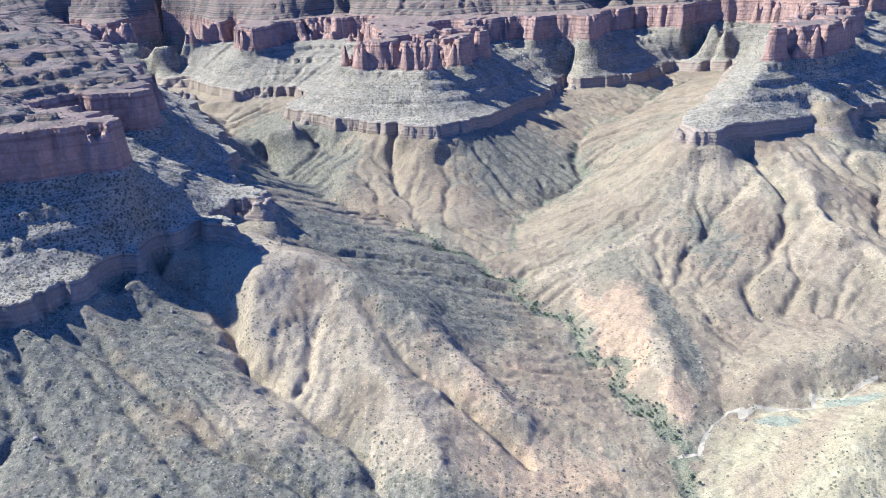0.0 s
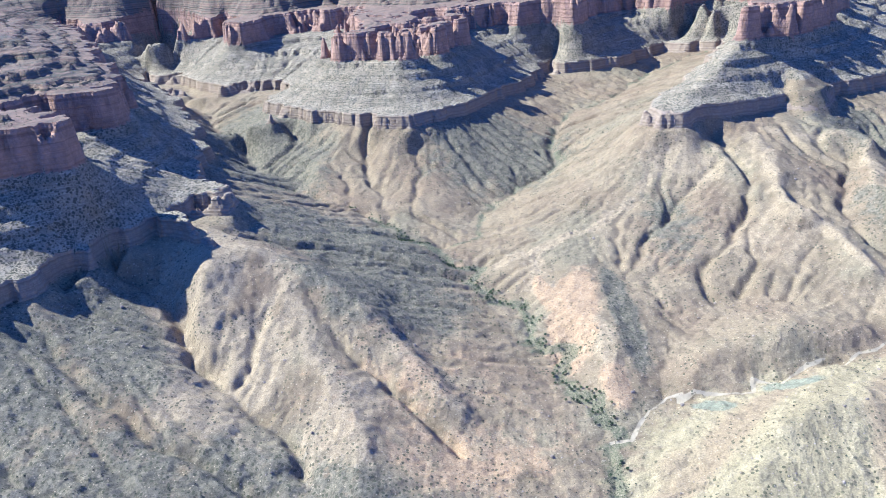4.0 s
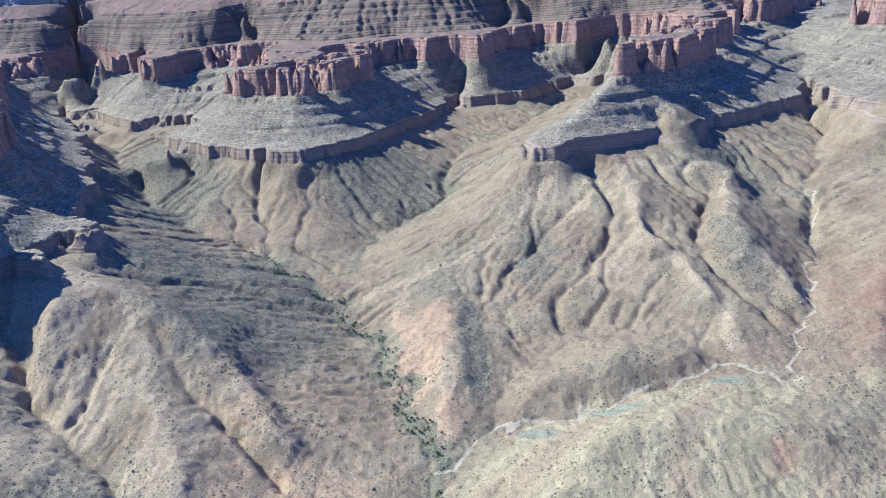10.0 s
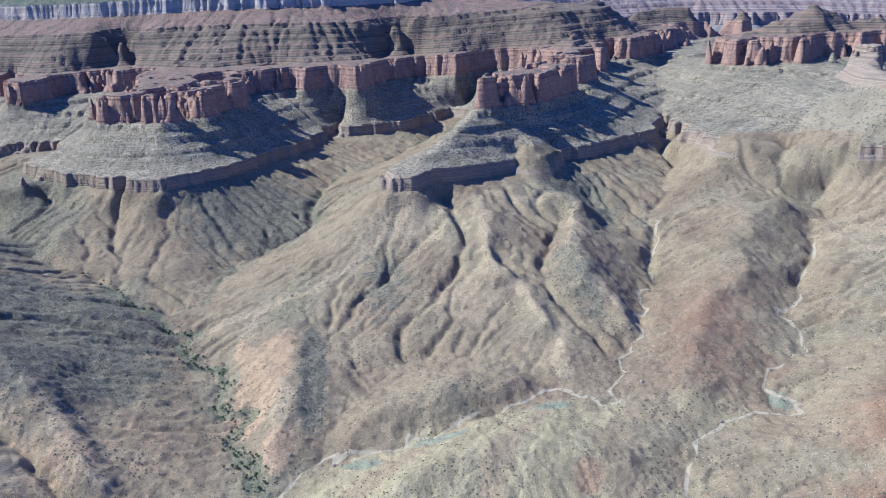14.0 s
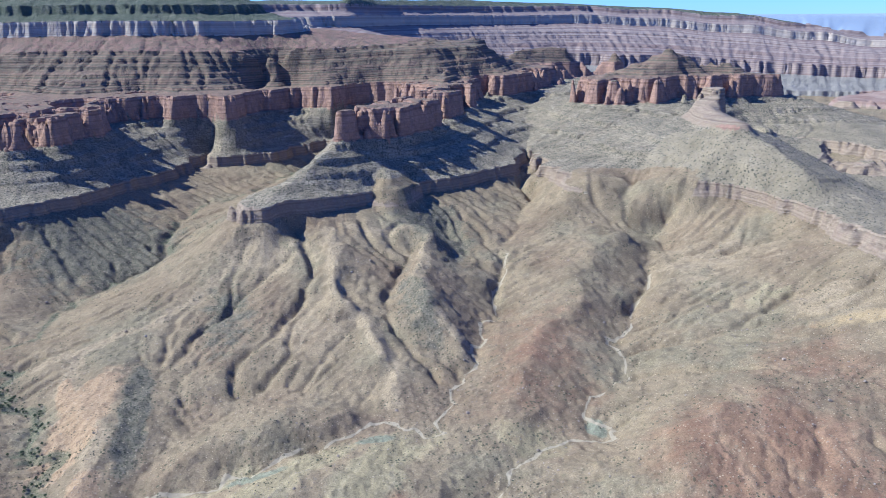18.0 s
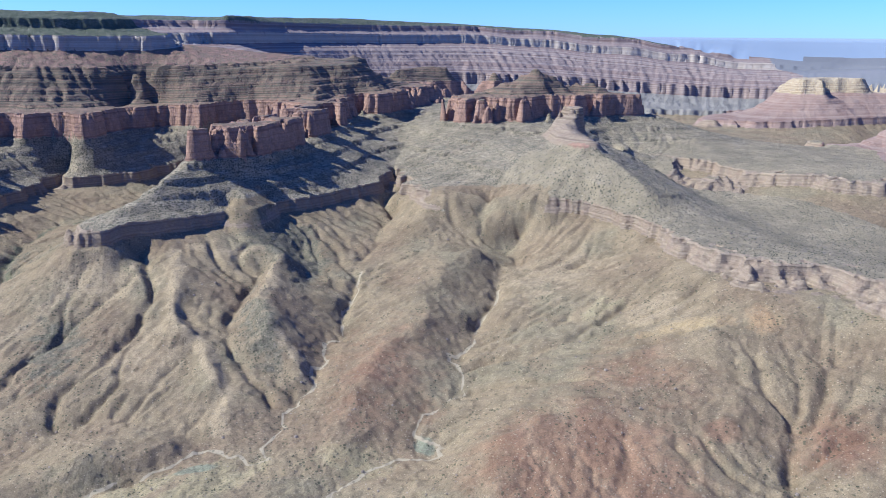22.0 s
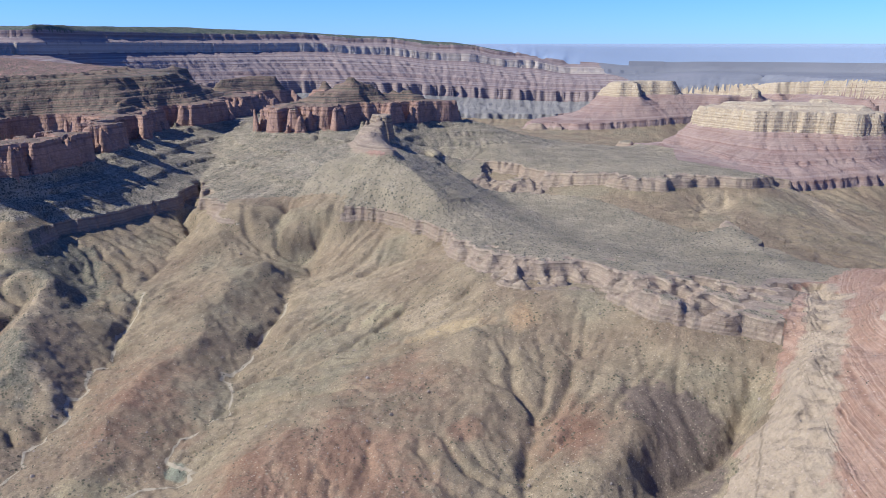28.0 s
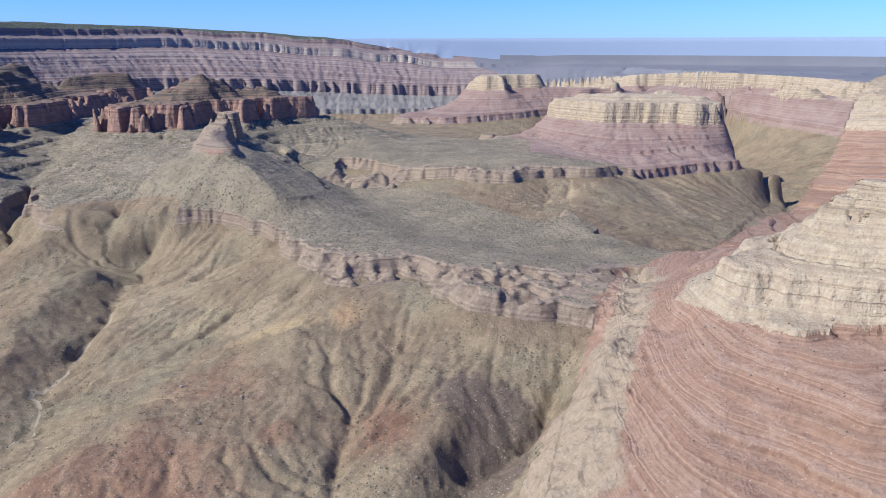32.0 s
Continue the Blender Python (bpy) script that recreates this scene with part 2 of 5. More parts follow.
    col = blend(tree, calc(tree, "MULTIPLY", block, 0.65), col, blend(tree, tone_c, (0.07, 0.06, 0.048), (0.40, 0.33, 0.24)))
    col = blend(tree, 1.0, col, (0.97, 0.945, 0.80), "MULTIPLY")
    tree.links.new(col, shader.inputs["Base Color"])
    relief(tree, shader, [(mid, 1.4), (fine, 1.0), (rock, 0.6), (bush, 0.6), (block, 0.9), (grain(tree, 16.0, 6.0, 0.62), 2.4)])
    return mat


HILL = hill_rock()
RIM_ROCK = cliff_rock("brown_rim_sandstone", [(0.25, (0.15, 0.116, 0.076)), (0.45, (0.25, 0.194, 0.124)), (0.6, (0.33, 0.257, 0.165)), (0.75, (0.19, 0.148, 0.096))], 5.0, 14.0, (0.22, 0.15, 0.105), 0.7)
TALUS = slope_rock("scrubby_talus", [(0.3, (0.19, 0.155, 0.098)), (0.5, (0.262, 0.21, 0.132)), (0.65, (0.335, 0.266, 0.165)), (0.8, (0.225, 0.182, 0.114))], (0.062, 0.06, 0.038), 0.52,
                   bands=(7.0, [(0.3, (0.16, 0.138, 0.09)), (0.46, (0.25, 0.21, 0.138)), (0.56, (0.43, 0.36, 0.23)), (0.66, (0.28, 0.23, 0.155)), (0.78, (0.19, 0.16, 0.108))]))
RED_WALL = cliff_rock("red_limestone", [(0.3, (0.235, 0.135, 0.09)), (0.5, (0.36, 0.222, 0.15)), (0.7, (0.295, 0.176, 0.118))], 14.0, 16.0, (0.13, 0.085, 0.062), 2.6, plants=0.66)
RED_LEDGE = cliff_rock("red_ledges", [(0.3, (0.0747, 0.0616, 0.042)), (0.42, (0.172, 0.104, 0.07)), (0.5, (0.247, 0.157, 0.102)), (0.58, (0.109, 0.0952, 0.06)), (0.66, (0.196, 0.12, 0.078)), (0.78, (0.0943, 0.0806, 0.053))], 8.0, 22.0, (0.085, 0.075, 0.054), 1.6, plants=0.52)
RED_SLOPE = slope_rock("red_shale_slope", [(0.3, (0.19, 0.12, 0.085)), (0.55, (0.27, 0.15, 0.11)), (0.8, (0.20, 0.145, 0.1))], (0.07, 0.085, 0.05), 0.5)
PALE_WALL = cliff_rock("cream_sandstone", [(0.3, (0.30, 0.25, 0.195)), (0.45, (0.42, 0.365, 0.285)), (0.58, (0.27, 0.225, 0.172)), (0.75, (0.40, 0.345, 0.27))], 14.0, 14.0, (0.36, 0.28, 0.21), 2.0)
FOREST = slope_rock("forested_top", [(0.3, (0.11, 0.115, 0.075)), (0.55, (0.16, 0.155, 0.105)), (0.8, (0.24, 0.215, 0.155))], (0.045, 0.06, 0.035), 0.45)
BENCH = slope_rock("grey_bench_flat", [(0.3, (0.178, 0.147, 0.09)), (0.5, (0.245, 0.2, 0.122)), (0.7, (0.318, 0.258, 0.157))], (0.085, 0.083, 0.055), 0.68, 60.0, 1.1)


def mesa_rock():
    """Red mudstone ledges that pass into tilted yellow sandstone along the foot wall."""
    mat, tree, shader = nodes_of("red_mudstone_ledges")
    bands = layers(tree, 15.0, 7.0)
    thin = layers(tree, 3.6, 5.0)
    red = ramp(tree, bands, [(0.25, (0.215, 0.125, 0.075)), (0.42, (0.27, 0.166, 0.1)), (0.5, (0.33, 0.222, 0.14)), (0.56, (0.245, 0.146, 0.088)), (0.68, (0.295, 0.186, 0.115)), (0.8, (0.225, 0.134, 0.08))])
    red = blend(tree, 0.16, red, ramp(tree, thin, [(0.35, (0.20, 0.105, 0.07)), (0.5, (0.36, 0.20, 0.125)), (0.62, (0.46, 0.31, 0.21))]))
    dust = sharpen(tree, grain(tree, 34.0, 6.0, 0.65), 0.5, 0.68)
    red = blend(tree, calc(tree, "MULTIPLY", dust, 0.65), red, (0.36, 0.245, 0.165))
    mid = grain(tree, 5.0, 6.0, 0.7)
    yellow = ramp(tree, grain(tree, 12.0, 6.0, 0.66), [(0.3, (0.22, 0.168, 0.105)), (0.5, (0.35, 0.268, 0.165)), (0.7, (0.28, 0.218, 0.14))])
    edge = calc(tree, "MULTIPLY", calc(tree, "SUBTRACT", grain(tree, 22.0, 6.0, 0.68), 0.5), 1.6)
    col = blend(tree, sharpen(tree, calc(tree, "ADD", value_of(tree, "yellow"), edge), 0.35, 0.6), red, yellow)
    col = blend(tree, 0.45, col, ramp(tree, mid, [(0.25, (0.5, 0.5, 0.5)), (0.75, (1.45, 1.45, 1.45))]), "MULTIPLY")
    rock, tone = dots(tree, 3.2, 0.27, 0.3)
    col = blend(tree, calc(tree, "MULTIPLY", rock, 0.5), col, blend(tree, tone, (0.16, 0.1, 0.07), (0.5, 0.39, 0.28)))
    tree.links.new(col, shader.inputs["Base Color"])
    relief(tree, shader, [(bands, 2.4), (thin, 0.9), (mid, 2.6), (grain(tree, 17.0, 6.0, 0.66), 3.5)])
    return mat


MESA_RED = mesa_rock()
MESA_SLOPE = cliff_rock("banded_red_mudstone", [(0.3, (0.18, 0.105, 0.078)), (0.43, (0.225, 0.138, 0.102)), (0.5, (0.28, 0.2, 0.15)), (0.57, (0.19, 0.115, 0.085)), (0.66, (0.25, 0.168, 0.125)), (0.78, (0.18, 0.108, 0.08))], 12.0, 60.0, (0.34, 0.26, 0.19), 1.6, plants=0.72)
MESA_PALE = cliff_rock("yellow_cream_sandstone", [(0.3, (0.332, 0.26, 0.156)), (0.5, (0.456, 0.372, 0.234)), (0.7, (0.37, 0.288, 0.172))], 9.0, 12.0, (0.27, 0.195, 0.125), 2.6, plants=0.7)
# red beds with some distance haze mixed into the base colour as purple-grey
FAR_RED = cliff_rock("haze_purple_red_beds", [(0.3, (0.16, 0.108, 0.088)), (0.43, (0.21, 0.142, 0.115)), (0.5, (0.33, 0.27, 0.215)), (0.57, (0.18, 0.12, 0.097)), (0.66, (0.26, 0.2, 0.162)), (0.78, (0.165, 0.112, 0.09))], 14.0, 90.0, (0.2, 0.16, 0.14), 1.6, plants=0.72)
FAR_GREY = slope_rock("grey_green_lower_slopes", [(0.3, (0.19, 0.172, 0.142)), (0.55, (0.25, 0.225, 0.184)), (0.8, (0.30, 0.268, 0.215))], (0.17, 0.17, 0.13), 0.62, 90.0, 1.6)
# scrub plain, greyed towards blue by haze mixed into its base colour
FAR_PLAIN = slope_rock("haze_greyed_sage_plain", [(0.3, (0.15, 0.15, 0.15)), (0.5, (0.165, 0.165, 0.162)), (0.7, (0.185, 0.18, 0.175))], (0.13, 0.135, 0.13), 0.8, 400.0, 0.05)
# distance haze is put into this base colour, close to the sky's
HORIZON = slope_rock("plain_in_haze_colour", [(0.3, (0.23, 0.28, 0.33)), (0.5, (0.24, 0.29, 0.34)), (0.7, (0.25, 0.30, 0.35))], (0.23, 0.28, 0.33), 0.9, 900.0, 0.0)
SCRUB = slope_rock("grey_green_scrub", [(0.3, (0.05, 0.052, 0.033)), (0.6, (0.082, 0.082, 0.05)), (0.8, (0.115, 0.108, 0.068))], (0.04, 0.044, 0.028), 0.55, 2.0, 0.2)
STONE = slope_rock("weathered_boulder_stone", [(0.3, (0.17, 0.135, 0.10)), (0.55, (0.30, 0.24, 0.175)), (0.8, (0.40, 0.33, 0.245))], (0.14, 0.115, 0.09), 0.62, 9.0, 0.25)
LEAF = slope_rock("creek_tree_leaves", [(0.3, (0.045, 0.065, 0.03)), (0.6, (0.075, 0.10, 0.045)), (0.8, (0.10, 0.125, 0.06))], (0.035, 0.05, 0.025), 0.55, 2.0, 0.2)
BARK = slope_rock("grey_brown_bark", [(0.3, (0.11, 0.085, 0.06)), (0.7, (0.17, 0.135, 0.10))], (0.08, 0.06, 0.045), 0.6, 1.0, 0.1)
# ---- landform: plan units, 1 unit = SCALE metres ----
# top of the brown rim sandstone (x, y, height); it dips over the plan
RIM_BEDS = [(-560, 1000, 172), (-450, 1200, 172), (-350, 1320, 172), (-520, 1700, 156), (-40, 1830, 172), (-360, 2056, 170), (-500, 2150, 168), (-80, 2300, 146),
            (-260, 2320, 146), (200, 2160, 160), (330, 2380, 154), (520, 2520, 156), (720, 2650, 160), (655, 1630, 211), (520, 1600, 198), (800, 1700, 200), (760, 1815, 182), (934, 1905, 168), (1060, 2030, 176), (940, 2100, 182),
            (1000, 1790, 204), (1250, 1960, 198), (1320, 2060, 200), (1310, 1760, 214), (1600, 1480, 222), (1650, 1300, 212), (1600, 920, 214), (1700, 800, 214), (1722, 700, 212), (1722, 620, 204), (1790, 580, 186), (1860, 540, 170),
            (2140, 934, 140), (2300, 800, 130), (2080, 1200, 156), (2100, 1450, 162), (2070, 1750, 180), (2280, 1868, 230), (2390, 1500, 232), (2567, 1420, 230), (2700, 1280, 222), (2000, 2400, 205), (3350, 1800, 165), (3600, 1500, 165), (3100, 1500, 150), (4300, 3000, 200), (4900, 2300, 200), (-700, 2850, 145), (-900, 3000, 142), (600, 3000, 148),
            (2905, 5571, 175), (3519, 5537, 145), (4137, 5206, 95), (4567, 4992, 40), (5000, 4790, -20), (5500, 4460, -60)]

CREEKS = {
    "main_creek": [(-1400, 3900, 150), (-986, 2906, 112), (-643, 2225, 75), (-447, 1889, 50), (-279, 1685, 40), (-131, 1554, 30), (-50, 1480, 20), (25, 1397, 6), (70, 1310, -8), (137, 1202, -9), (190, 1131, -12), (211, 1045, -19), (226, 944, -22), (270, 885, -24), (273, 785, -28), (269, 717, -34), (300, 500, -45), (420, 200, -60), (700, -300, -80), (1100, -1400, -100)],
    "side_creek": [(1050, 2800, 150), (820, 2600, 120), (677, 2474, 100), (460, 2180, 84), (349, 2054, 74), (300, 1760, 32), (202, 1691, 10), (119, 1491, 2), (46, 1410, -2)],
    "middle_wash": [(1640, 2850, 275), (1573, 2700, 250), (1436, 2290, 216), (1350, 2090, 196), (1310, 1985, 150), (1262, 1880, 140), (1210, 1740, 122), (1130, 1600, 104), (1085, 1480, 84), (1040, 1380, 60), (996, 1290, 44), (940, 1200, 36), (902, 1131, 29), (865, 1050, 22), (829, 970, 16), (793, 887, 14), (755, 915, 13), (713, 949, 12), (640, 925, 6), (554, 905, -4), (485, 895, -10), (379, 869, -18), (316, 830, -24), (275, 800, -30)],
    "east_wash": [(1500, 1500, 112), (1440, 1400, 98), (1330, 1290, 76), (1228, 1169, 44), (1144, 1092, 36), (1133, 997, 30), (1090, 950, 26), (1035, 924, 22), (1005, 880, 19), (1038, 831, 17), (964, 831, 13), (900, 805, 11), (852, 776, 9), (740, 560, -8), (600, 250, -40)],
    "gully_a": [(1880, 525, 156), (1790, 492, 136), (1740, 465, 108), (1703, 446, 84), (1640, 436, 62), (1577, 428, 44), (1480, 380, 25), (1380, 320, 8), (1150, 150, -5), (900, -100, -60)],
    "gully_b": [(1590, 720, 132), (1505, 645, 104), (1451, 600, 82), (1404, 536, 61), (1330, 460, 42), (1100, 160, 5)],
    "plateau_wash": [(2060, 2000, 200), (2079, 1750, 180), (2095, 1417, 162), (2080, 1208, 156), (2090, 1024, 152), (2188, 946, 144), (2365, 929, 132), (2450, 860, 110), (2600, 800, 80), (2945, 819, 60), (3500, 1100, 20), (4000, 1450, 0)],
    "river": [(3100, -1400, -60), (3200, -300, -40), (3400, 500, -20), (3504, 1000, -5), (4000, 1500, -10), (4494, 1800, 0), (5000, 2250, 0), (5286, 2622, 10), (4700, 3300, 40), (4000, 3600, 60), (3400, 4200, 80), (2500, 4400, 120)],
    "cone_foot": [(720, 1010, 18), (650, 1055, 16), (590, 1085, 10), (537, 1118, 3), (470, 1050, -2), (413, 993, -6), (365, 920, -16)],
    "bluff_back": [(330, 1250, 22), (345, 1130, 8), (360, 1010, -2), (345, 900, -14)],
    "left_gully": [(-490, 1150, 112), (-420, 1090, 92), (-366, 1036, 73), (-320, 980, 52), (-272, 924, 32), (-172, 807, 17), (-110, 730, 6), (60, 480, -22), (250, 330, -48)],
    "spur_gully_c": [(-152, 1060, 86), (-112, 1000, 60), (-66, 930, 36), (-8, 860, 14), (85, 780, -16), (150, 650, -28)],
    "spur_gully_e": [(-8, 1060, 42), (36, 985, 12), (80, 900, 0), (110, 830, -12), (180, 730, -26)],
    "cone_gully": [(590, 1540, 128), (576, 1431, 90), (560, 1286, 50), (520, 1150, 16), (480, 1040, 0)],
    "cone_gully_b": [(640, 1600, 140), (650, 1500, 118), (700, 1339, 84), (700, 1180, 50), (690, 1060, 26), (700, 970, 10)],
    "shoulder_gully": [(860, 1500, 112), (800, 1330, 78), (800, 1180, 52), (830, 1060, 34)],
    "shoulder_gully_b": [(980, 1640, 108), (960, 1480, 86), (950, 1300, 66)],
    "east_canyon": [(2600, 3200, 170), (2900, 2600, 170), (3050, 2200, 160), (3300, 2250, 120), (3900, 2500, 60), (4500, 2700, 40)],
}

RIDGES = {
    "nose_flank": [(1580, 1080, 165), (1510, 1036, 128), (1450, 1020, 106), (1401, 1009, 90), (1330, 960, 80)],
    "cone_back": [(317, 1750, 46), (380, 1720, 84), (450, 1660, 130)],
    "dark_slope": [(-300, 1290, 110), (-200, 1240, 84), (-100, 1210, 54), (-33, 1173, 36), (13, 1121, 23), (80, 1040, 6)],
    "cone": [(620, 1520, 139), (640, 1440, 112), (655, 1390, 98), (640, 1300, 66), (600, 1200, 34), (570, 1100, 16)],
    "cone_west": [(545, 1560, 140), (470, 1480, 88), (380, 1400, 52), (250, 1330, 24), (160, 1300, 8)],
    "cone_mid": [(560, 1480, 100), (500, 1360, 56), (430, 1260, 26), (400, 1130, 6)],
    "cone_east": [(684, 1326, 90), (735, 1200, 62), (750, 1130, 48), (740, 1040, 24)],
    "shoulder": [(740, 1580, 152), (820, 1550, 138), (905, 1555, 148), (880, 1440, 122), (850, 1306, 108), (860, 1200, 80), (880, 1140, 58), (885, 1090, 46)],
    "shoulder_low": [(700, 1560, 146), (690, 1400, 120), (690, 1284, 100), (735, 1150, 66), (745, 1090, 56), (741, 1030, 40), (735, 980, 22)],
    "saddle_ridge": [(1340, 1420, 140), (1271, 1386, 122), (1225, 1339, 116), (1150, 1270, 96), (1109, 1167, 80), (1071, 1155, 69), (1000, 1060, 62), (969, 1015, 63), (930, 940, 42), (894, 863, 28)],
    "bluff": [(205, 1330, 14), (222, 1230, 12), (214, 1195, 8), (262, 1130, 12), (290, 1050, 10), (300, 960, 4), (303, 870, -8)],
    "bluff_b": [(285, 1230, 26), (315, 1130, 18), (328, 1040, 13), (325, 971, 8)],
    "green_hill": [(660, 960, 34), (587, 951, 27), (572, 989, 35), (500, 960, 20), (442, 948, 12), (400, 890, -6)],
    "south_swells": [(751, 746, 29), (690, 760, 36), (583, 784, 41), (479, 750, 34), (420, 690, 14), (380, 600, -6)],
    "spur_top": [(-440, 1270, 178), (-401, 1215, 174), (-360, 1175, 170), (-319, 1150, 167), (-278, 1150, 167)],
    "spur_a": [(-319, 1150, 165), (-318, 1080, 128), (-305, 1000, 84), (-290, 940, 46)],
    "spur_b": [(-278, 1150, 166), (-215, 1127, 126), (-179, 1061, 97), (-216, 1010, 66), (-226, 908, 43), (-224, 875, 31)],
    "spur_c": [(-215, 1127, 126), (-135, 1099, 106), (-65, 1034, 77), (-9, 990, 44), (23, 911, 31), (88, 839, 8)],
    "spur_d": [(-179, 1061, 97), (-174, 1041, 88), (-135, 950, 58), (-83, 857, 46), (-64, 843, 38), (-44, 757, 27), (0, 640, 0)],
    "spur_e": [(-250, 1380, 92), (-150, 1350, 60), (-31, 1364, 31), (60, 1280, 6)],
    "left_ridge": [(-520, 1060, 122), (-450, 980, 100), (-364, 901, 77), (-263, 809, 51), (-181, 758, 22), (-120, 700, 2)],
    "left_ground": [(-760, 800, 108), (-700, 760, 98), (-560, 700, 74), (-420, 640, 54), (-337, 560, 38)],
    "west_side": [(-1100, 900, 130), (-1000, 600, 110), (-900, 200, 90), (-800, -400, 60)],
    "red_hill": [(1400, 1010, 90), (1330, 900, 92), (1244, 760, 96), (1179, 742, 95), (1154, 748, 98), (1078, 718, 84), (1000, 620, 55), (950, 380, 30)],
    "red_hill_b": [(1330, 850, 98), (1180, 740, 86), (1080, 760, 66), (1000, 700, 45), (920, 620, 22)],
    "red_spot": [(1478, 808, 145), (1440, 730, 118), (1351, 640, 94), (1244, 630, 85), (1200, 420, 48)],
    "yellow_nose": [(1604, 972, 182), (1560, 940, 160), (1526, 914, 146), (1483, 859, 136), (1478, 808, 145)],
    "east_spur": [(1616, 1257, 160), (1542, 1285, 126), (1430, 1280, 106), (1328, 1204, 89), (1290, 1120, 76), (1260, 1060, 64)],
    "dark_spur": [(1700, 640, 150), (1633, 556, 114), (1539, 501, 102), (1438, 461, 79), (1360, 410, 55)],
    "hood_slope": [(1310, 1740, 190), (1285, 1610, 158), (1250, 1520, 120), (1240, 1440, 118)],
    "peak_slope": [(1470, 1640, 150), (1400, 1540, 128), (1310, 1450, 118)],
    "green_hump": [(-380, 2060, 100), (-330, 1960, 92), (-300, 1860, 84), (-256, 1761, 74), (-200, 1700, 50)],
    "butte_talus": [(-20, 1820, 92), (0, 1720, 62), (30, 1600, 34)],
    "butte_talus_b": [(-150, 1900, 90), (-130, 1780, 62), (-90, 1650, 34)],
    "yellow_wall": [(2149, 647, 150), (1990, 540, 176), (1910, 480, 180), (1780, 420, 178), (1727, 390, 172), (1640, 340, 130), (1560, 300, 98), (1450, 200, 50), (1300, 0, 0)],
    "plateau_edge": [(2400, 1080, 172), (2300, 900, 150), (2230, 760, 148), (2149, 660, 148)],
}

# edges of the brown rim sandstone, and of the red cliff above it
RIMS = {
    "left_rim": [(-1000, 560), (-800, 720), (-660, 840), (-573, 921), (-520, 976), (-480, 1077), (-446, 1180), (-420, 1262), (-394, 1331), (-316, 1290), (-330, 1360), (-440, 1500), (-500, 1640), (-505, 1750), (-570, 1850), (-580, 1960), (-700, 2150), (-800, 2400), (-1000, 2700), (-1250, 3200)],
    "butte_rim": [(-700, 2640), (-594, 2640), (-480, 2500), (-500, 2300), (-487, 2196), (-360, 2056), (-220, 1950), (-36, 1827), (76, 1945), (205, 2159), (320, 2350), (363, 2498), (420, 2640)],
    "outlier": [(-560, 2080), (-533, 2050), (-470, 2030), (-415, 2025), (-420, 2060), (-480, 2090)],
    "north_bench": [(420, 2640), (395, 2500), (520, 2512), (661, 2573), (741, 2674), (850, 2790), (960, 2860)],
    "north_bench_b": [(-1150, 2900), (-1000, 2760), (-853, 2608), (-732, 2567), (-640, 2620)],
    "knob": [(830, 1740), (800, 1685), (740, 1640), (655, 1606), (590, 1588), (506, 1566), (480, 1640), (530, 1740), (620, 1900), (740, 2130), (880, 2430), (1000, 2700)],
    "second_bench": [(930, 1800), (950, 1784), (1035, 1800), (1106, 1836), (1190, 1885), (1280, 1935), (1320, 1985), (1345, 2075)],
    "hood_rim": [(1355, 2070), (1310, 1960), (1285, 1850), (1290, 1770), (1310, 1735), (1400, 1650), (1500, 1560), (1580, 1478), (1625, 1430), (1645, 1360), (1660, 1300), (1652, 1200), (1622, 1093), (1594, 970), (1578, 900)],
    "right_rim": [(1578, 900), (1606, 862), (1686, 810), (1712, 748), (1710, 640), (1760, 590), (1800, 572), (1860, 548), (1910, 515)],
    "far_side_rim": [(2150, 2150), (2225, 2001), (2290, 1765), (2340, 1600), (2400, 1400), (2480, 1345), (2600, 1330), (2698, 1265), (2800, 1240)],
}
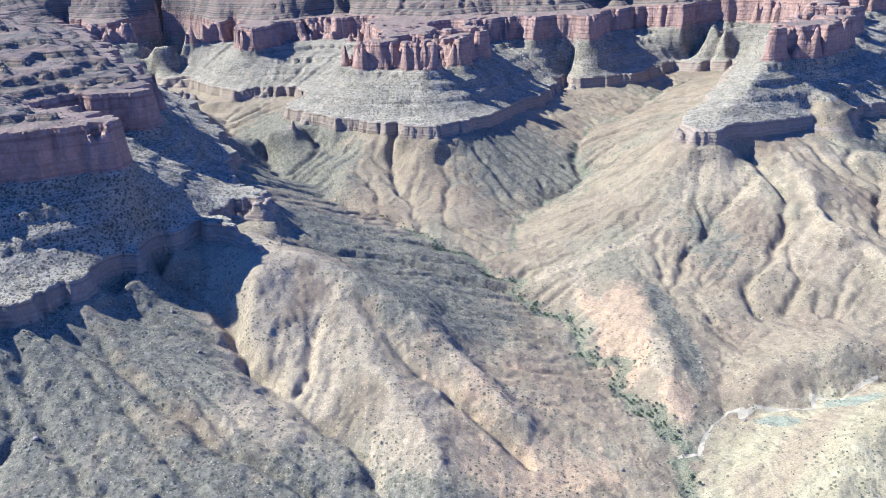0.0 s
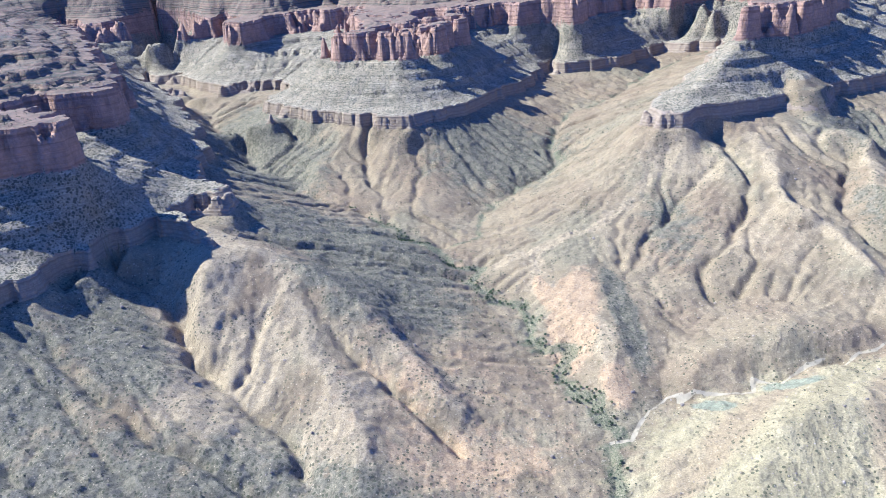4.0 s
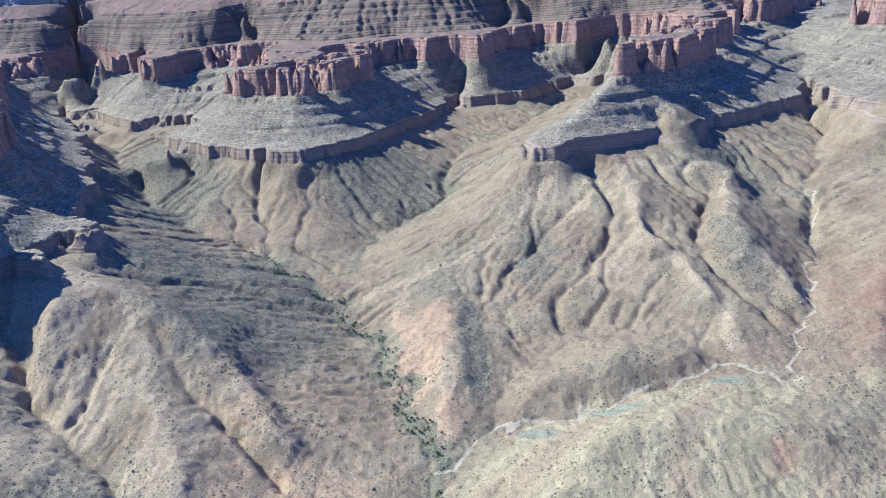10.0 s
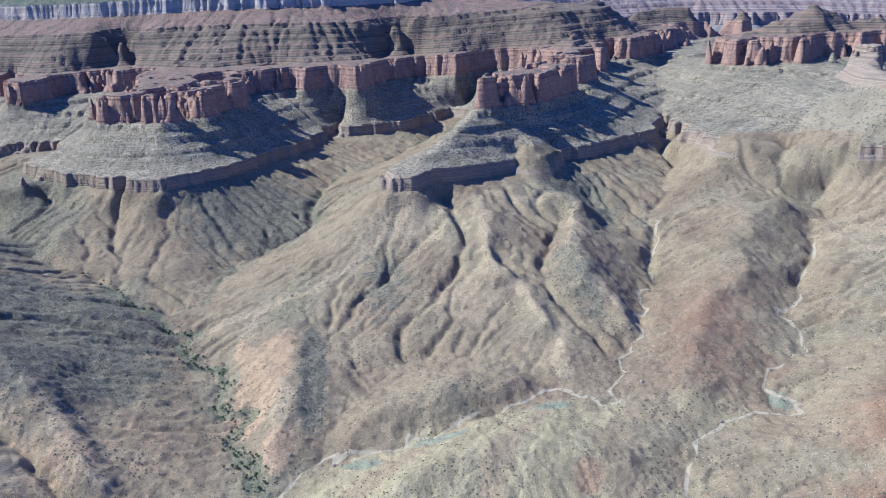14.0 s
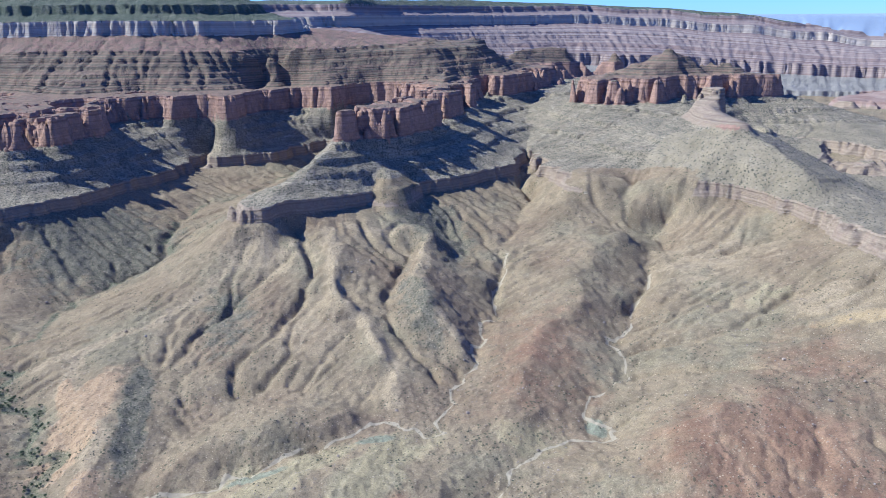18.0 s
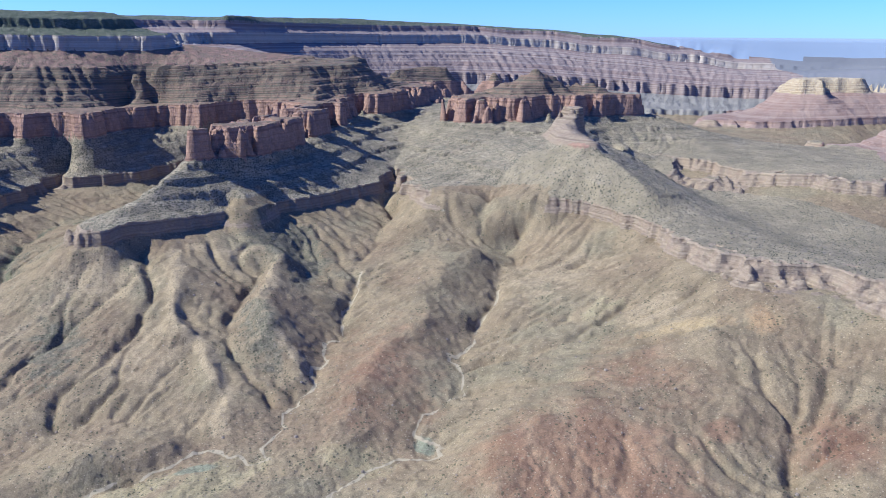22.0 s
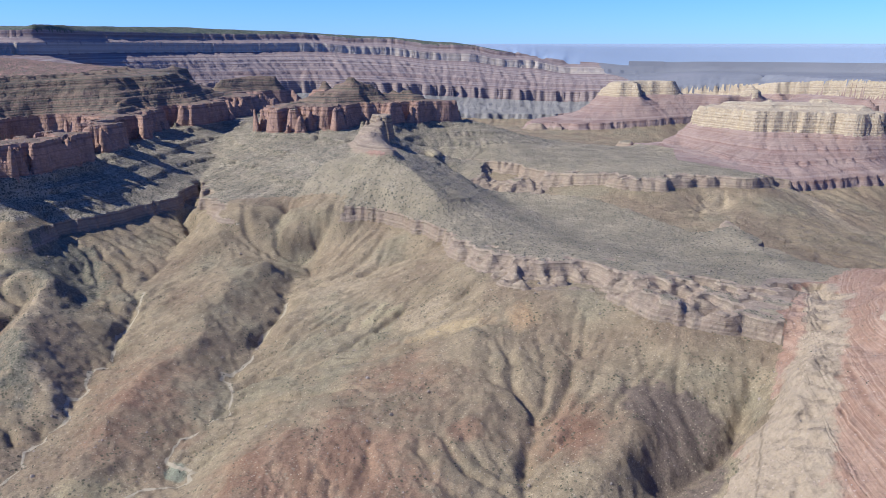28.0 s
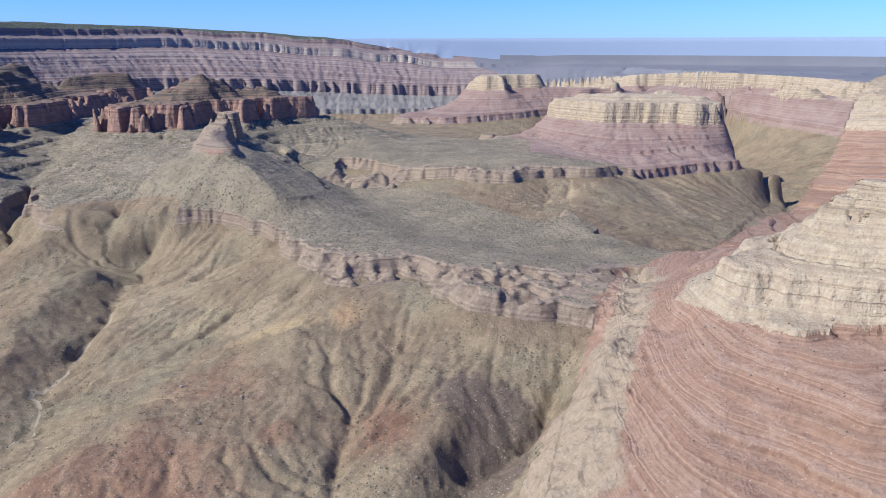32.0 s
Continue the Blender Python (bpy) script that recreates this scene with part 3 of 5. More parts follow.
RED_CLIFFS = {
    "butte_cap": [(-300, 2345), (-268, 2250), (-200, 2195), (-140, 2150), (-80, 2112), (-20, 2112), (50, 2155), (70, 2240), (75, 2330), (110, 2420), (60, 2600), (150, 2860), (250, 2770), (292, 2643), (380, 2700), (486, 2590)],
    "butte_cap_west": [(-300, 2345), (-200, 2500), (-230, 2700), (-300, 3000), (-430, 3260), (-520, 3180), (-600, 3090), (-690, 2860), (-760, 2850), (-800, 3000), (-870, 3250), (-1000, 3150), (-1187, 3100), (-1400, 3350)],
    "north_wall": [(486, 2590), (540, 2760), (580, 3000), (660, 3160), (720, 3000), (790, 2840), (850, 2800), (900, 2860), (960, 2720), (1060, 2760), (1150, 2720), (1300, 2840), (1380, 2800), (1450, 2900), (1560, 2830), (1620, 2900), (1750, 3200)],
    "left_wall": [(-1500, 900), (-1000, 1000), (-760, 1080), (-664, 1125), (-602, 1165), (-520, 1146), (-535, 1220), (-600, 1270), (-670, 1303), (-740, 1400), (-720, 1480), (-620, 1490), (-590, 1560),
                  (-641, 1640), (-690, 1760), (-790, 1900), (-930, 2150), (-1100, 2500), (-1300, 2900), (-1700, 3500)],
    "fin": [(1150, 2600), (1090, 2350), (1000, 2180), (895, 2090), (800, 1930), (735, 1830), (772, 1828), (850, 1872), (930, 1918), (1030, 2015), (1085, 2095), (1130, 2160), (1190, 2250), (1160, 2310), (1230, 2420), (1330, 2700)],
    "pyramid": [(1750, 2560), (1672, 2440), (1672, 2340), (1740, 2318), (1775, 2400), (1800, 2300), (1880, 2268), (1960, 2240), (2020, 2370), (2085, 2290), (2150, 2390), (2190, 2315), (2340, 2312), (2390, 2420), (2250, 2560), (2000, 2600), (1750, 2560)],
    "far_red_wall": [(1300, 4420), (1700, 4500), (1936, 4707), (2300, 4700), (2657, 4817), (3000, 4650), (3425, 4704), (3821, 4596), (4200, 4350), (4700, 4000)],
    "tower_butte": [(1760, 3650), (1850, 3560), (2000, 3640), (2150, 3600), (2220, 3700), (2150, 3800), (1900, 3780), (1760, 3650)],
    "towers": [(2340, 3640), (2360, 3590), (2410, 3580), (2430, 3620), (2380, 3670), (2340, 3640)],
    "mesa": [(3390, 2050), (3290, 1950), (3320, 1760), (3490, 1590), (3520, 1440), (3640, 1400), (3760, 1500), (3700, 1800), (3390, 2050)],
    "mesa_back": [(3950, 3100), (4000, 3350), (4150, 3100), (4350, 2950), (4600, 2680), (4800, 2850)],
    "plain_rim": [(5800, 3500), (5299, 3200), (5100, 2900), (5024, 2700), (4950, 2400), (4892, 2211), (4792, 1757), (4900, 900), (5000, -200)],
}

HIGHS = {
    "far_side_foot": [(2200, 1860, 196), (2283, 1700, 182), (2330, 1480, 186), (2408, 1266, 162), (2591, 1240, 148)],
    "butte_top": [(-210, 2330, 318), (-130, 2240, 322), (-50, 2180, 322), (0, 2280, 322), (-47, 2308, 320), (0, 2400, 325), (-60, 2600, 330), (-80, 2760, 342), (-200, 2950, 360)],
    "fin": [(792, 1856, 336), (850, 1905, 356), (938, 1980, 358), (1044, 2075, 360), (1110, 2170, 364), (1130, 2290, 366), (1180, 2450, 378), (1240, 2650, 392), (1300, 2850, 410)],
    "fin_foot": [(738, 1800, 290), (700, 1760, 272), (671, 1723, 256), (640, 1690, 236), (585, 1650, 218)],
    "fin_apron": [(1180, 2100, 262), (1050, 1985, 262), (950, 1885, 260), (870, 1838, 256), (790, 1785, 252)],
    "bench_gap": [(840, 1775, 236), (870, 1735, 214), (900, 1700, 180), (908, 1660, 152)],
    "fin_apron_low": [(1240, 2040, 218), (1100, 1915, 224), (980, 1840, 226), (880, 1795, 226), (800, 1745, 226)],
    "pyramid": [(1880, 2380, 405), (1940, 2405, 430), (1985, 2428, 452), (2008, 2440, 470), (2040, 2455, 452), (2120, 2445, 428), (2260, 2400, 408)],
    "pyramid_back": [(1950, 2480, 430), (2000, 2500, 450), (2060, 2500, 436)],
    "pyramid_front": [(2006, 2430, 462), (2010, 2385, 430), (2015, 2340, 404)],
    "pyramid_top": [(1700, 2380, 388), (1790, 2440, 396), (1900, 2470, 415)],
    "second_cap": [(1873, 1924, 342), (1800, 1850, 352), (1765, 1790, 352), (1735, 1700, 344), (1712, 1570, 340)],
    "second_cap_foot": [(1880, 1900, 316), (1835, 1820, 318), (1790, 1700, 316), (1755, 1560, 318), (1716, 1522, 318), (1668, 1560, 316), (1657, 1670, 318), (1700, 1790, 316), (1760, 1900, 316)],
    "second_cap_back": [(1991, 2090, 310), (1940, 2030, 304), (1900, 1970, 318)],
    "second_cap_toe": [(1716, 1500, 308), (1722, 1430, 288), (1725, 1347, 266), (1715, 1300, 236)],
    "second_cap_apron": [(1660, 1400, 250), (1620, 1500, 262), (1590, 1640, 266), (1540, 1760, 258), (1515, 1810, 249)],
    "second_cap_side": [(1816, 1473, 269), (1880, 1560, 256), (1960, 1640, 240), (1990, 1720, 240), (2050, 1900, 252), (2135, 2097, 258)],
    "pyramid_east": [(2420, 2330, 320), (2550, 2200, 270), (2700, 2150, 230), (2900, 2050, 205)],
    "supai_edge": [(-1900, 3500, 455), (-1200, 3550, 455), (-700, 3250, 455), (-365, 3200, 458), (-39, 3080, 458), (271, 3000, 460), (580, 3060, 465), (908, 3020, 470), (1229, 2958, 474), (1450, 3010, 470), (1560, 3150, 465), (1500, 3500, 470), (1700, 3700, 495)],
    "white_cliff": [(-2000, 3650, 535), (-1200, 3700, 535), (-700, 3450, 535), (-300, 3330, 538), (100, 3240, 540), (400, 3260, 542), (700, 3330, 545), (850, 3480, 545), (700, 3800, 545), (1200, 4300, 560)],
    "north_rim": [(-2200, 3900, 685), (-1200, 3900, 685), (-700, 3620, 682), (-300, 3500, 680), (100, 3480, 678), (450, 3500, 676), (560, 3650, 674), (500, 4200, 680)],
    "north_top": [(-2500, 4500, 695), (-1000, 4600, 695), (200, 4800, 695), (900, 5600, 700), (2000, 6300, 705), (3000, 6500, 690)],
    "left_top": [(-2600, 1300, 600), (-1900, 1400, 560), (-1300, 1300, 505), (-1000, 1240, 455), (-800, 1205, 402), (-690, 1190, 372), (-580, 1190, 358)],
    "left_top_b": [(-2600, 2400, 600), (-1900, 2300, 560), (-1400, 2000, 505), (-1050, 1830, 455), (-850, 1740, 405), (-750, 1670, 372), (-680, 1620, 358)],
    "tower_butte": [(1824, 3638, 425), (1999, 3740, 435), (2150, 3700, 440)],
    "tower_a": [(2369, 3628, 415), (2390, 3600, 405)],
    "far_rim": [(1100, 4300, 690), (1389, 4890, 690), (2066, 5290, 699), (2905, 5571, 680), (3519, 5537, 649), (4137, 5206, 600), (4567, 4992, 520), (4991, 4791, 465), (5501, 4462, 410), (6100, 4100, 395)],
    "mesa_top": [(3380, 1900, 372), (3470, 1760, 374), (3620, 1640, 374), (3640, 1500, 370)],
    "mesa_foot": [(3300, 2350, 180), (3080, 2050, 200), (3029, 1750, 200), (3100, 1480, 195), (3367, 1256, 170), (3650, 1150, 120)],
    "pale_ridge": [(3230, 1980, 205), (3080, 1650, 196), (3000, 1400, 178), (2930, 1200, 145), (2829, 1000, 105)],
    "mesa_back": [(4000, 3000, 330), (4062, 3297, 364), (4278, 3089, 375), (4577, 2749, 370), (4750, 2900, 370)],
    "plain": [(5600, 3600, 385), (5400, 2900, 385), (5300, 2200, 380), (5200, 1600, 375), (5400, 600, 370), (5600, -400, 370)],
    "red_mesa": [(1760, 60, 226), (1812, 100, 240), (1838, 160, 246), (1840, 223, 252), (1862, 262, 246)],
    "red_mesa_low": [(1572, 247, 112), (1650, 200, 158), (1698, 242, 179), (1767, 242, 211), (1830, 240, 243)],
    "red_mesa_wall": [(1945, 0, 250), (1928, 110, 247), (1900, 190, 247), (1872, 256, 248), (1905, 312, 276)],
    "red_mesa_top": [(2010, -40, 396), (2035, 110, 398), (2090, 200, 401), (2124, 250, 400), (2045, 258, 371), (1986, 252, 346)],
    "red_mesa_back": [(2200, -500, 400), (2500, -100, 380), (2350, 330, 300), (2600, 420, 150), (2900, 600, 60)],
    "pale_nose": [(1700, 120, 150), (1600, 0, 130), (1500, -150, 60)],
    "south": [(-900, -1200, 40), (0, -1300, 0), (1500, -1300, 40), (2400, -1300, 420)],
    "red_mesa_crest": [(1905, 330, 282), (1940, 362, 268), (1978, 394, 249), (2060, 460, 214), (2120, 525, 184)],
    "red_mesa_side": [(1800, 425, 184), (1842, 356, 194), (1872, 322, 244)],
}

# beds from the rim sandstone up: (height above its top, steepness of the layer that ends there)
BEDS = [(-29, 1.0), (0, 18.0), (12, 0.8), (32, 1.0), (43, 9.0), (62, 0.9), (74, 10.0), (93, 0.9), (104, 10.0), (112, 0.9), (184, 22.0), (192, 0.7), (201, 7.0),
        (211, 0.8), (222, 8.0), (232, 0.8), (244, 8.0), (256, 0.8), (266, 7.0), (280, 0.9), (294, 8.0), (306, 0.9), (318, 8.0), (372, 1.0), (424, 20.0), (452, 1.0), (486, 8.0), (560, 1.0)]
BED_Z = [-600.0]
BED_U = [-600.0]
for _z, _steep in BEDS:
    BED_U.append(BED_U[-1] + (_z - BED_Z[-1]) / _steep)
    BED_Z.append(float(_z))
BED_Z.append(BED_Z[-1] + 400)
BED_U.append(BED_U[-1] + 400)
BED_Z, BED_U = np.array(BED_Z), np.array(BED_U)
# the same beds with their thin ledges buried in rubble
SOFT_Z = BED_Z[[k for k, z in enumerate(BED_Z) if not 12 < z < 112 and not 192 < z < 318]]
SOFT_U = np.interp(SOFT_Z, BED_Z, BED_U)
LOW_Z = BED_Z[[k for k, z in enumerate(BED_Z) if not -60 < z < 40]]
LOW_U = np.interp(LOW_Z, BED_Z, BED_U)


@functools.lru_cache(maxsize=None)
def noise_table(seed):
    return np.random.RandomState(seed).uniform(-1, 1, (256, 256))


def lattice(x, y, seed):
    """Smooth value noise in -1..1 with period-one cells."""
    table = noise_table(seed)
    xi, yi = np.floor(x).astype(np.int64), np.floor(y).astype(np.int64)
    fx, fy = x - xi, y - yi
    fx, fy = fx * fx * fx * (fx * (fx * 6 - 15) + 10), fy * fy * fy * (fy * (fy * 6 - 15) + 10)
    a, b = table[xi & 255, yi & 255], table[(xi + 1) & 255, yi & 255]
    c, d = table[xi & 255, (yi + 1) & 255], table[(xi + 1) & 255, (yi + 1) & 255]
    return (a * (1 - fx) + b * fx) * (1 - fy) + (c * (1 - fx) + d * fx) * fy


def cloud(x, y, size, octaves, seed, gain=0.5):
    total, amp, norm = 0.0, 1.0, 0.0
    for k in range(octaves):
        c, s = math.cos(0.7 * k), math.sin(0.7 * k)
        total = total + amp * lattice((c * x - s * y) / size + 17.3 * k, (s * x + c * y) / size - 9.1 * k, seed + k)
        norm += amp
        amp *= gain
        size *= 0.47
    return total / norm


def crests(x, y, size, octaves, seed):
    total, amp, norm = 0.0, 1.0, 0.0
    for k in range(octaves):
        total = total + amp * (1 - 2 * np.abs(lattice(x / size + 31.7 * k, y / size + 11.9 * k, seed + k)))
        norm += amp
        amp *= 0.5
        size *= 0.5
    return total / norm


def winding(points, sway):
    """A line of the plan with bends between its points."""
    out = []
    for a, b in zip(points[:-1], points[1:]):
        n = max(1, int(math.hypot(b[0] - a[0], b[1] - a[1]) / 18))
        for k in range(n):
            t = k / n
            p = [a[i] + (b[i] - a[i]) * t for i in range(len(a))]
            here = np.array([p[0]]), np.array([p[1]])
            amount = sway * min(1.0, math.hypot(b[0] - a[0], b[1] - a[1]) / 110) * math.sin(math.pi * t)
            out.append((p[0] + amount * float(cloud(*here, 70, 2, 601)[0]), p[1] + amount * float(cloud(*here, 70, 2, 604)[0]), *p[2:]))
    return out + [points[-1]]


CREEKS = {k: winding(v, 60) for k, v in CREEKS.items()}
RIDGES = {k: winding(v, 40) for k, v in RIDGES.items()}
RIMS = {k: winding(v, 34) for k, v in RIMS.items()}
RED_CLIFFS = {k: winding(v, 60) for k, v in RED_CLIFFS.items()}


def rim_top(x, y):
    """Height of the rim sandstone's top bed."""
    total = weight = 0.0
    for px, py, pz in RIM_BEDS:
        w = 1.0 / ((x - px) ** 2 + (y - py) ** 2 + 120.0 ** 2) ** 1.5
        total, weight = total + w * pz, weight + w
    far = 1.0 / (900.0 ** 2) ** 1.5
    return (total + far * 185) / (weight + far)


def sample(field, x0, y0, step, x, y):
    """Bilinear reading of a grid."""
    gx = np.clip((x - x0) / step, 0, field.shape[0] - 1.001)
    gy = np.clip((y - y0) / step, 0, field.shape[1] - 1.001)
    i, j = gx.astype(np.int64), gy.astype(np.int64)
    fx, fy = gx - i, gy - j
    return (field[i, j] * (1 - fx) + field[i + 1, j] * fx) * (1 - fy) + (field[i, j + 1] * (1 - fx) + field[i + 1, j + 1] * fx) * fy


def blur(a, times):
    for _ in range(times):
        p = np.pad(a, 1, mode="edge")
        a = (p[:-2, 1:-1] + p[2:, 1:-1] + p[1:-1, :-2] + p[1:-1, 2:] + 2 * a) / 6
    return a


def drawn(points, step):
    """Points along a line of the plan, at most half a step apart."""
    p = np.array(points, float)
    if len(p) == 1:
        return p
    out = []
    for a, b in zip(p[:-1], p[1:]):
        n = max(2, int(np.hypot(*(b - a)[:2]) / (0.4 * step)))
        out.append(a + (b - a) * np.linspace(0, 1, n, endpoint=False)[:, None])
    return np.vstack(out + [p[-1:]])


WX, WY, WSTEP, WN, WM = -3200.0, -1600.0, 10.0, 1040, 880


def spread(stepped):
    """The surface between the creeks, ridges, cliff lines and tops, relaxed from coarse to fine; stepped: in bed heights, else plain heights."""
    lines = [drawn(v, WSTEP) for group in (CREEKS, RIDGES, HIGHS) for v in group.values()]
    for group, above in ((RIMS, -14.5 if stepped else 0.0), (RED_CLIFFS, 148.0)):
        for v in group.values():
            p = drawn([(x, y, 0) for x, y in v], WSTEP)
            p[:, 2] = rim_top(p[:, 0], p[:, 1]) + above
            lines.append(p)
    pts = np.vstack(lines)
    val = pts[:, 2]
    if stepped:
        val = np.interp(val - rim_top(pts[:, 0], pts[:, 1]), BED_Z, BED_U)
    field = None
    for level in (32, 16, 8, 4, 2, 1):
        n, m, step = WN // level + 1, WM // level + 1, WSTEP * level
        i = np.clip(np.rint((pts[:, 0] - WX) / step).astype(int), 0, n - 1)
        j = np.clip(np.rint((pts[:, 1] - WY) / step).astype(int), 0, m - 1)
        tot, cnt = np.zeros((n, m)), np.zeros((n, m))
        np.add.at(tot, (i, j), val)
        np.add.at(cnt, (i, j), 1)
        fixed = cnt > 0
        target = np.where(fixed, tot / np.maximum(cnt, 1), 0)
        if field is None:
            field = np.full((n, m), val.mean())
        else:
            gx, gy = np.meshgrid(np.arange(n) * step, np.arange(m) * step, indexing="ij")
            field = sample(field, 0.0, 0.0, step * 2, gx, gy)
        for _ in range({32: 400, 16: 200, 8: 150, 4: 100, 2: 70, 1: 40}[level]):
            field = np.where(fixed, target, field)
            p = np.pad(field, 1, mode="edge")
            field = (p[:-2, 1:-1] + p[2:, 1:-1] + p[1:-1, :-2] + p[1:-1, 2:]) / 4
        field = np.where(fixed, target, field)
    return blur(field, 1)


def carve(field, step, reach, deep, walls, seed):
    """Runnels: water gathers cell by cell downhill, cuts where much of it passes, and leaves V-shaped gullies with sharp crests between them."""
    rng = np.random.RandomState(seed)
    n, m = field.shape
    pad = np.pad(field, 1, mode="edge")
    best, target = np.zeros((n, m)), np.full((n, m), -1)
    ids = np.arange(n * m).reshape(n, m)
    for di in (-1, 0, 1):
        for dj in (-1, 0, 1):
            if di or dj:
                drop = (field - pad[1 + di:1 + di + n, 1 + dj:1 + dj + m]) / math.hypot(di, dj) * rng.uniform(0.75, 1.25, (n, m))
                better = drop > best
                best = np.where(better, drop, best)
                target = np.where(better, ids + di * m + dj, target)
    target[[0, -1], :] = -1
    target[:, [0, -1]] = -1
    order = np.argsort(-field, axis=None).tolist()
    to, water = target.ravel().tolist(), [1.0] * (n * m)
    for k in order:
        if to[k] >= 0:
            water[to[k]] += water[k]
    water = np.array(water).reshape(n, m)
    cut = -deep * np.log1p(np.maximum(water - reach, 0) / reach) * np.clip(best / step * 4.0, 0.25, 1)
    cut = np.maximum(cut, -6.0 * deep)
    rise = walls * step
    for _ in range(22):
        p = np.pad(cut, 1, mode="edge")
        edge = np.minimum(np.minimum(p[:-2, 1:-1], p[2:, 1:-1]), np.minimum(p[1:-1, :-2], p[1:-1, 2:])) + rise
        corner = np.minimum(np.minimum(p[:-2, :-2], p[2:, 2:]), np.minimum(p[2:, :-2], p[:-2, 2:])) + 1.414 * rise
        cut = np.minimum(cut, np.minimum(edge, corner))
    return cut


NX, NY, NSTEP, NN, NM = -1300.0, -100.0, 5.0, 840, 714
WIDE, PLAIN = spread(True), spread(False)
_gx, _gy = np.meshgrid(NX + NSTEP * np.arange(NN), NY + NSTEP * np.arange(NM), indexing="ij")
NEAR = blur(sample(WIDE, WX, WY, WSTEP, _gx, _gy), 1)
_hill = np.clip((-34 - NEAR) / 12.0, 0, 1)
_cliffy = np.clip((NEAR - 40) / 25.0, 0, 1)
NEAR = NEAR + 2.0 * cloud(_gx, _gy, 140, 4, 40)
NEAR = NEAR + 7.0 * _cliffy * cloud(_gx, _gy, 150, 4, 75) + 3.0 * np.clip((NEAR - 80) / 20.0, 0, 1) * crests(_gx, _gy, 110, 3, 78)
for _smooth, _rough, _size, _reach, _deep, _wall, _seed in ((4, 2.4, 70, 60.0, 1.5, 0.30, 5), (3, 1.4, 44, 22.0, 1.3, 0.34, 7), (1, 0.7, 24, 6.0, 1.1, 0.38, 8)):
    _cut = carve(blur(NEAR, _smooth) + _rough * cloud(_gx, _gy, _size, 2, 28 + _seed), NSTEP, _reach, _deep, _wall, _seed)
    NEAR = NEAR + (_cut + blur(_cut, 1)) / 2 * (0.6 + 0.4 * _hill)
_wx, _wy = np.meshgrid(WX + WSTEP * np.arange(WIDE.shape[0]), WY + WSTEP * np.arange(WIDE.shape[1]), indexing="ij")
WIDE = WIDE + 6.0 * cloud(_wx, _wy, 260, 4, 90)
WIDE = WIDE + carve(blur(WIDE, 2), WSTEP, 9.0, 2.2, 0.3, 6)

def oval(x, y, cx, cy, rx, ry, turn=0.0, soft=0.25):
    """One inside an oval of the plan, falling to nothing outside."""
    c, s = math.cos(radians(turn)), math.sin(radians(turn))
    u, v = ((x - cx) * c + (y - cy) * s) / rx, (-(x - cx) * s + (y - cy) * c) / ry
    r = np.sqrt(u * u + v * v)
    return np.clip((1 + soft - r) / (2 * soft), 0, 1)


def bed_height(x, y):
    """The surface before the beds are stepped."""
    edge = np.minimum(np.minimum(x - NX, NX + NSTEP * (NN - 1) - x), np.minimum(y - NY, NY + NSTEP * (NM - 1) - y))
    w = np.clip(edge / 250.0, 0, 1)
    return w * sample(NEAR, NX, NY, NSTEP, x, y) + (1 - w) * sample(WIDE, WX, WY, WSTEP, x, y)


def side(x, y, ax, ay, bx, by, soft):
    """One on the right of the line a-b, nothing on its left."""
    d = ((x - ax) * (by - ay) - (y - ay) * (bx - ax)) / math.hypot(bx - ax, by - ay)
    return np.clip(0.5 + d / (2 * soft), 0, 1)


def red_zone(x, y):
    """The eastern mesa with its own beds."""
    return side(x, y, 1405, 215, 2125, 725, 40) * side(x, y, 2100, 640, 3000, 900, 120)


def upturn(x, y):
    """How far the red beds are dragged up towards the yellow foot wall."""
    d = ((x - 1430) * 510 - (y - 180) * 720) / math.hypot(720, 510)
    return 110.0 * np.exp(-np.maximum(d, 0) / 85.0)


def red_steps(v, x, y):
    """Ledges of the tilted red beds, with the thick pale bed and the ledged cap above them."""
    tilt = 0.10 * (y - 250) - 0.02 * (x - 1900) - upturn(x, y)
    w = v + tilt
    thick = 27.0 + 5.0 * np.sin(w / 41.0)
    k = w / thick
    part = k - np.floor(k)
    steep = np.clip((part - 0.68) / 0.07, 0, 1)
    ledge = thick * (np.floor(k) + 0.30 * part + 0.70 * steep)
    small = ledge / 9.0 + 0.4 * np.sin(w / 23.0)
    rest = small - np.floor(small)
    ledge = ledge + 9.0 * 0.7 * (np.clip((rest - 0.6) / 0.15, 0, 1) - rest)
    pale = np.interp(w, [238, 252, 270, 300], [238, 243, 286, 300])
    crisp = 0.75 * np.clip(1.15 - upturn(x, y) / 26.0, 0, 1)
    body = np.where(w < 238, (1 - crisp) * w + crisp * ledge, np.where(w < 300, pale, 0.3 * w + 0.7 * ledge))
    return np.where(w > 20, body, w) - tilt


def covered(x, y):
    """Where rubble hides the rim."""
    return np.maximum(oval(x, y, 880, 1735, 48, 80, -25, 0.4), oval(x, y, 1445, 1605, 165, 80, -44, 0.3))


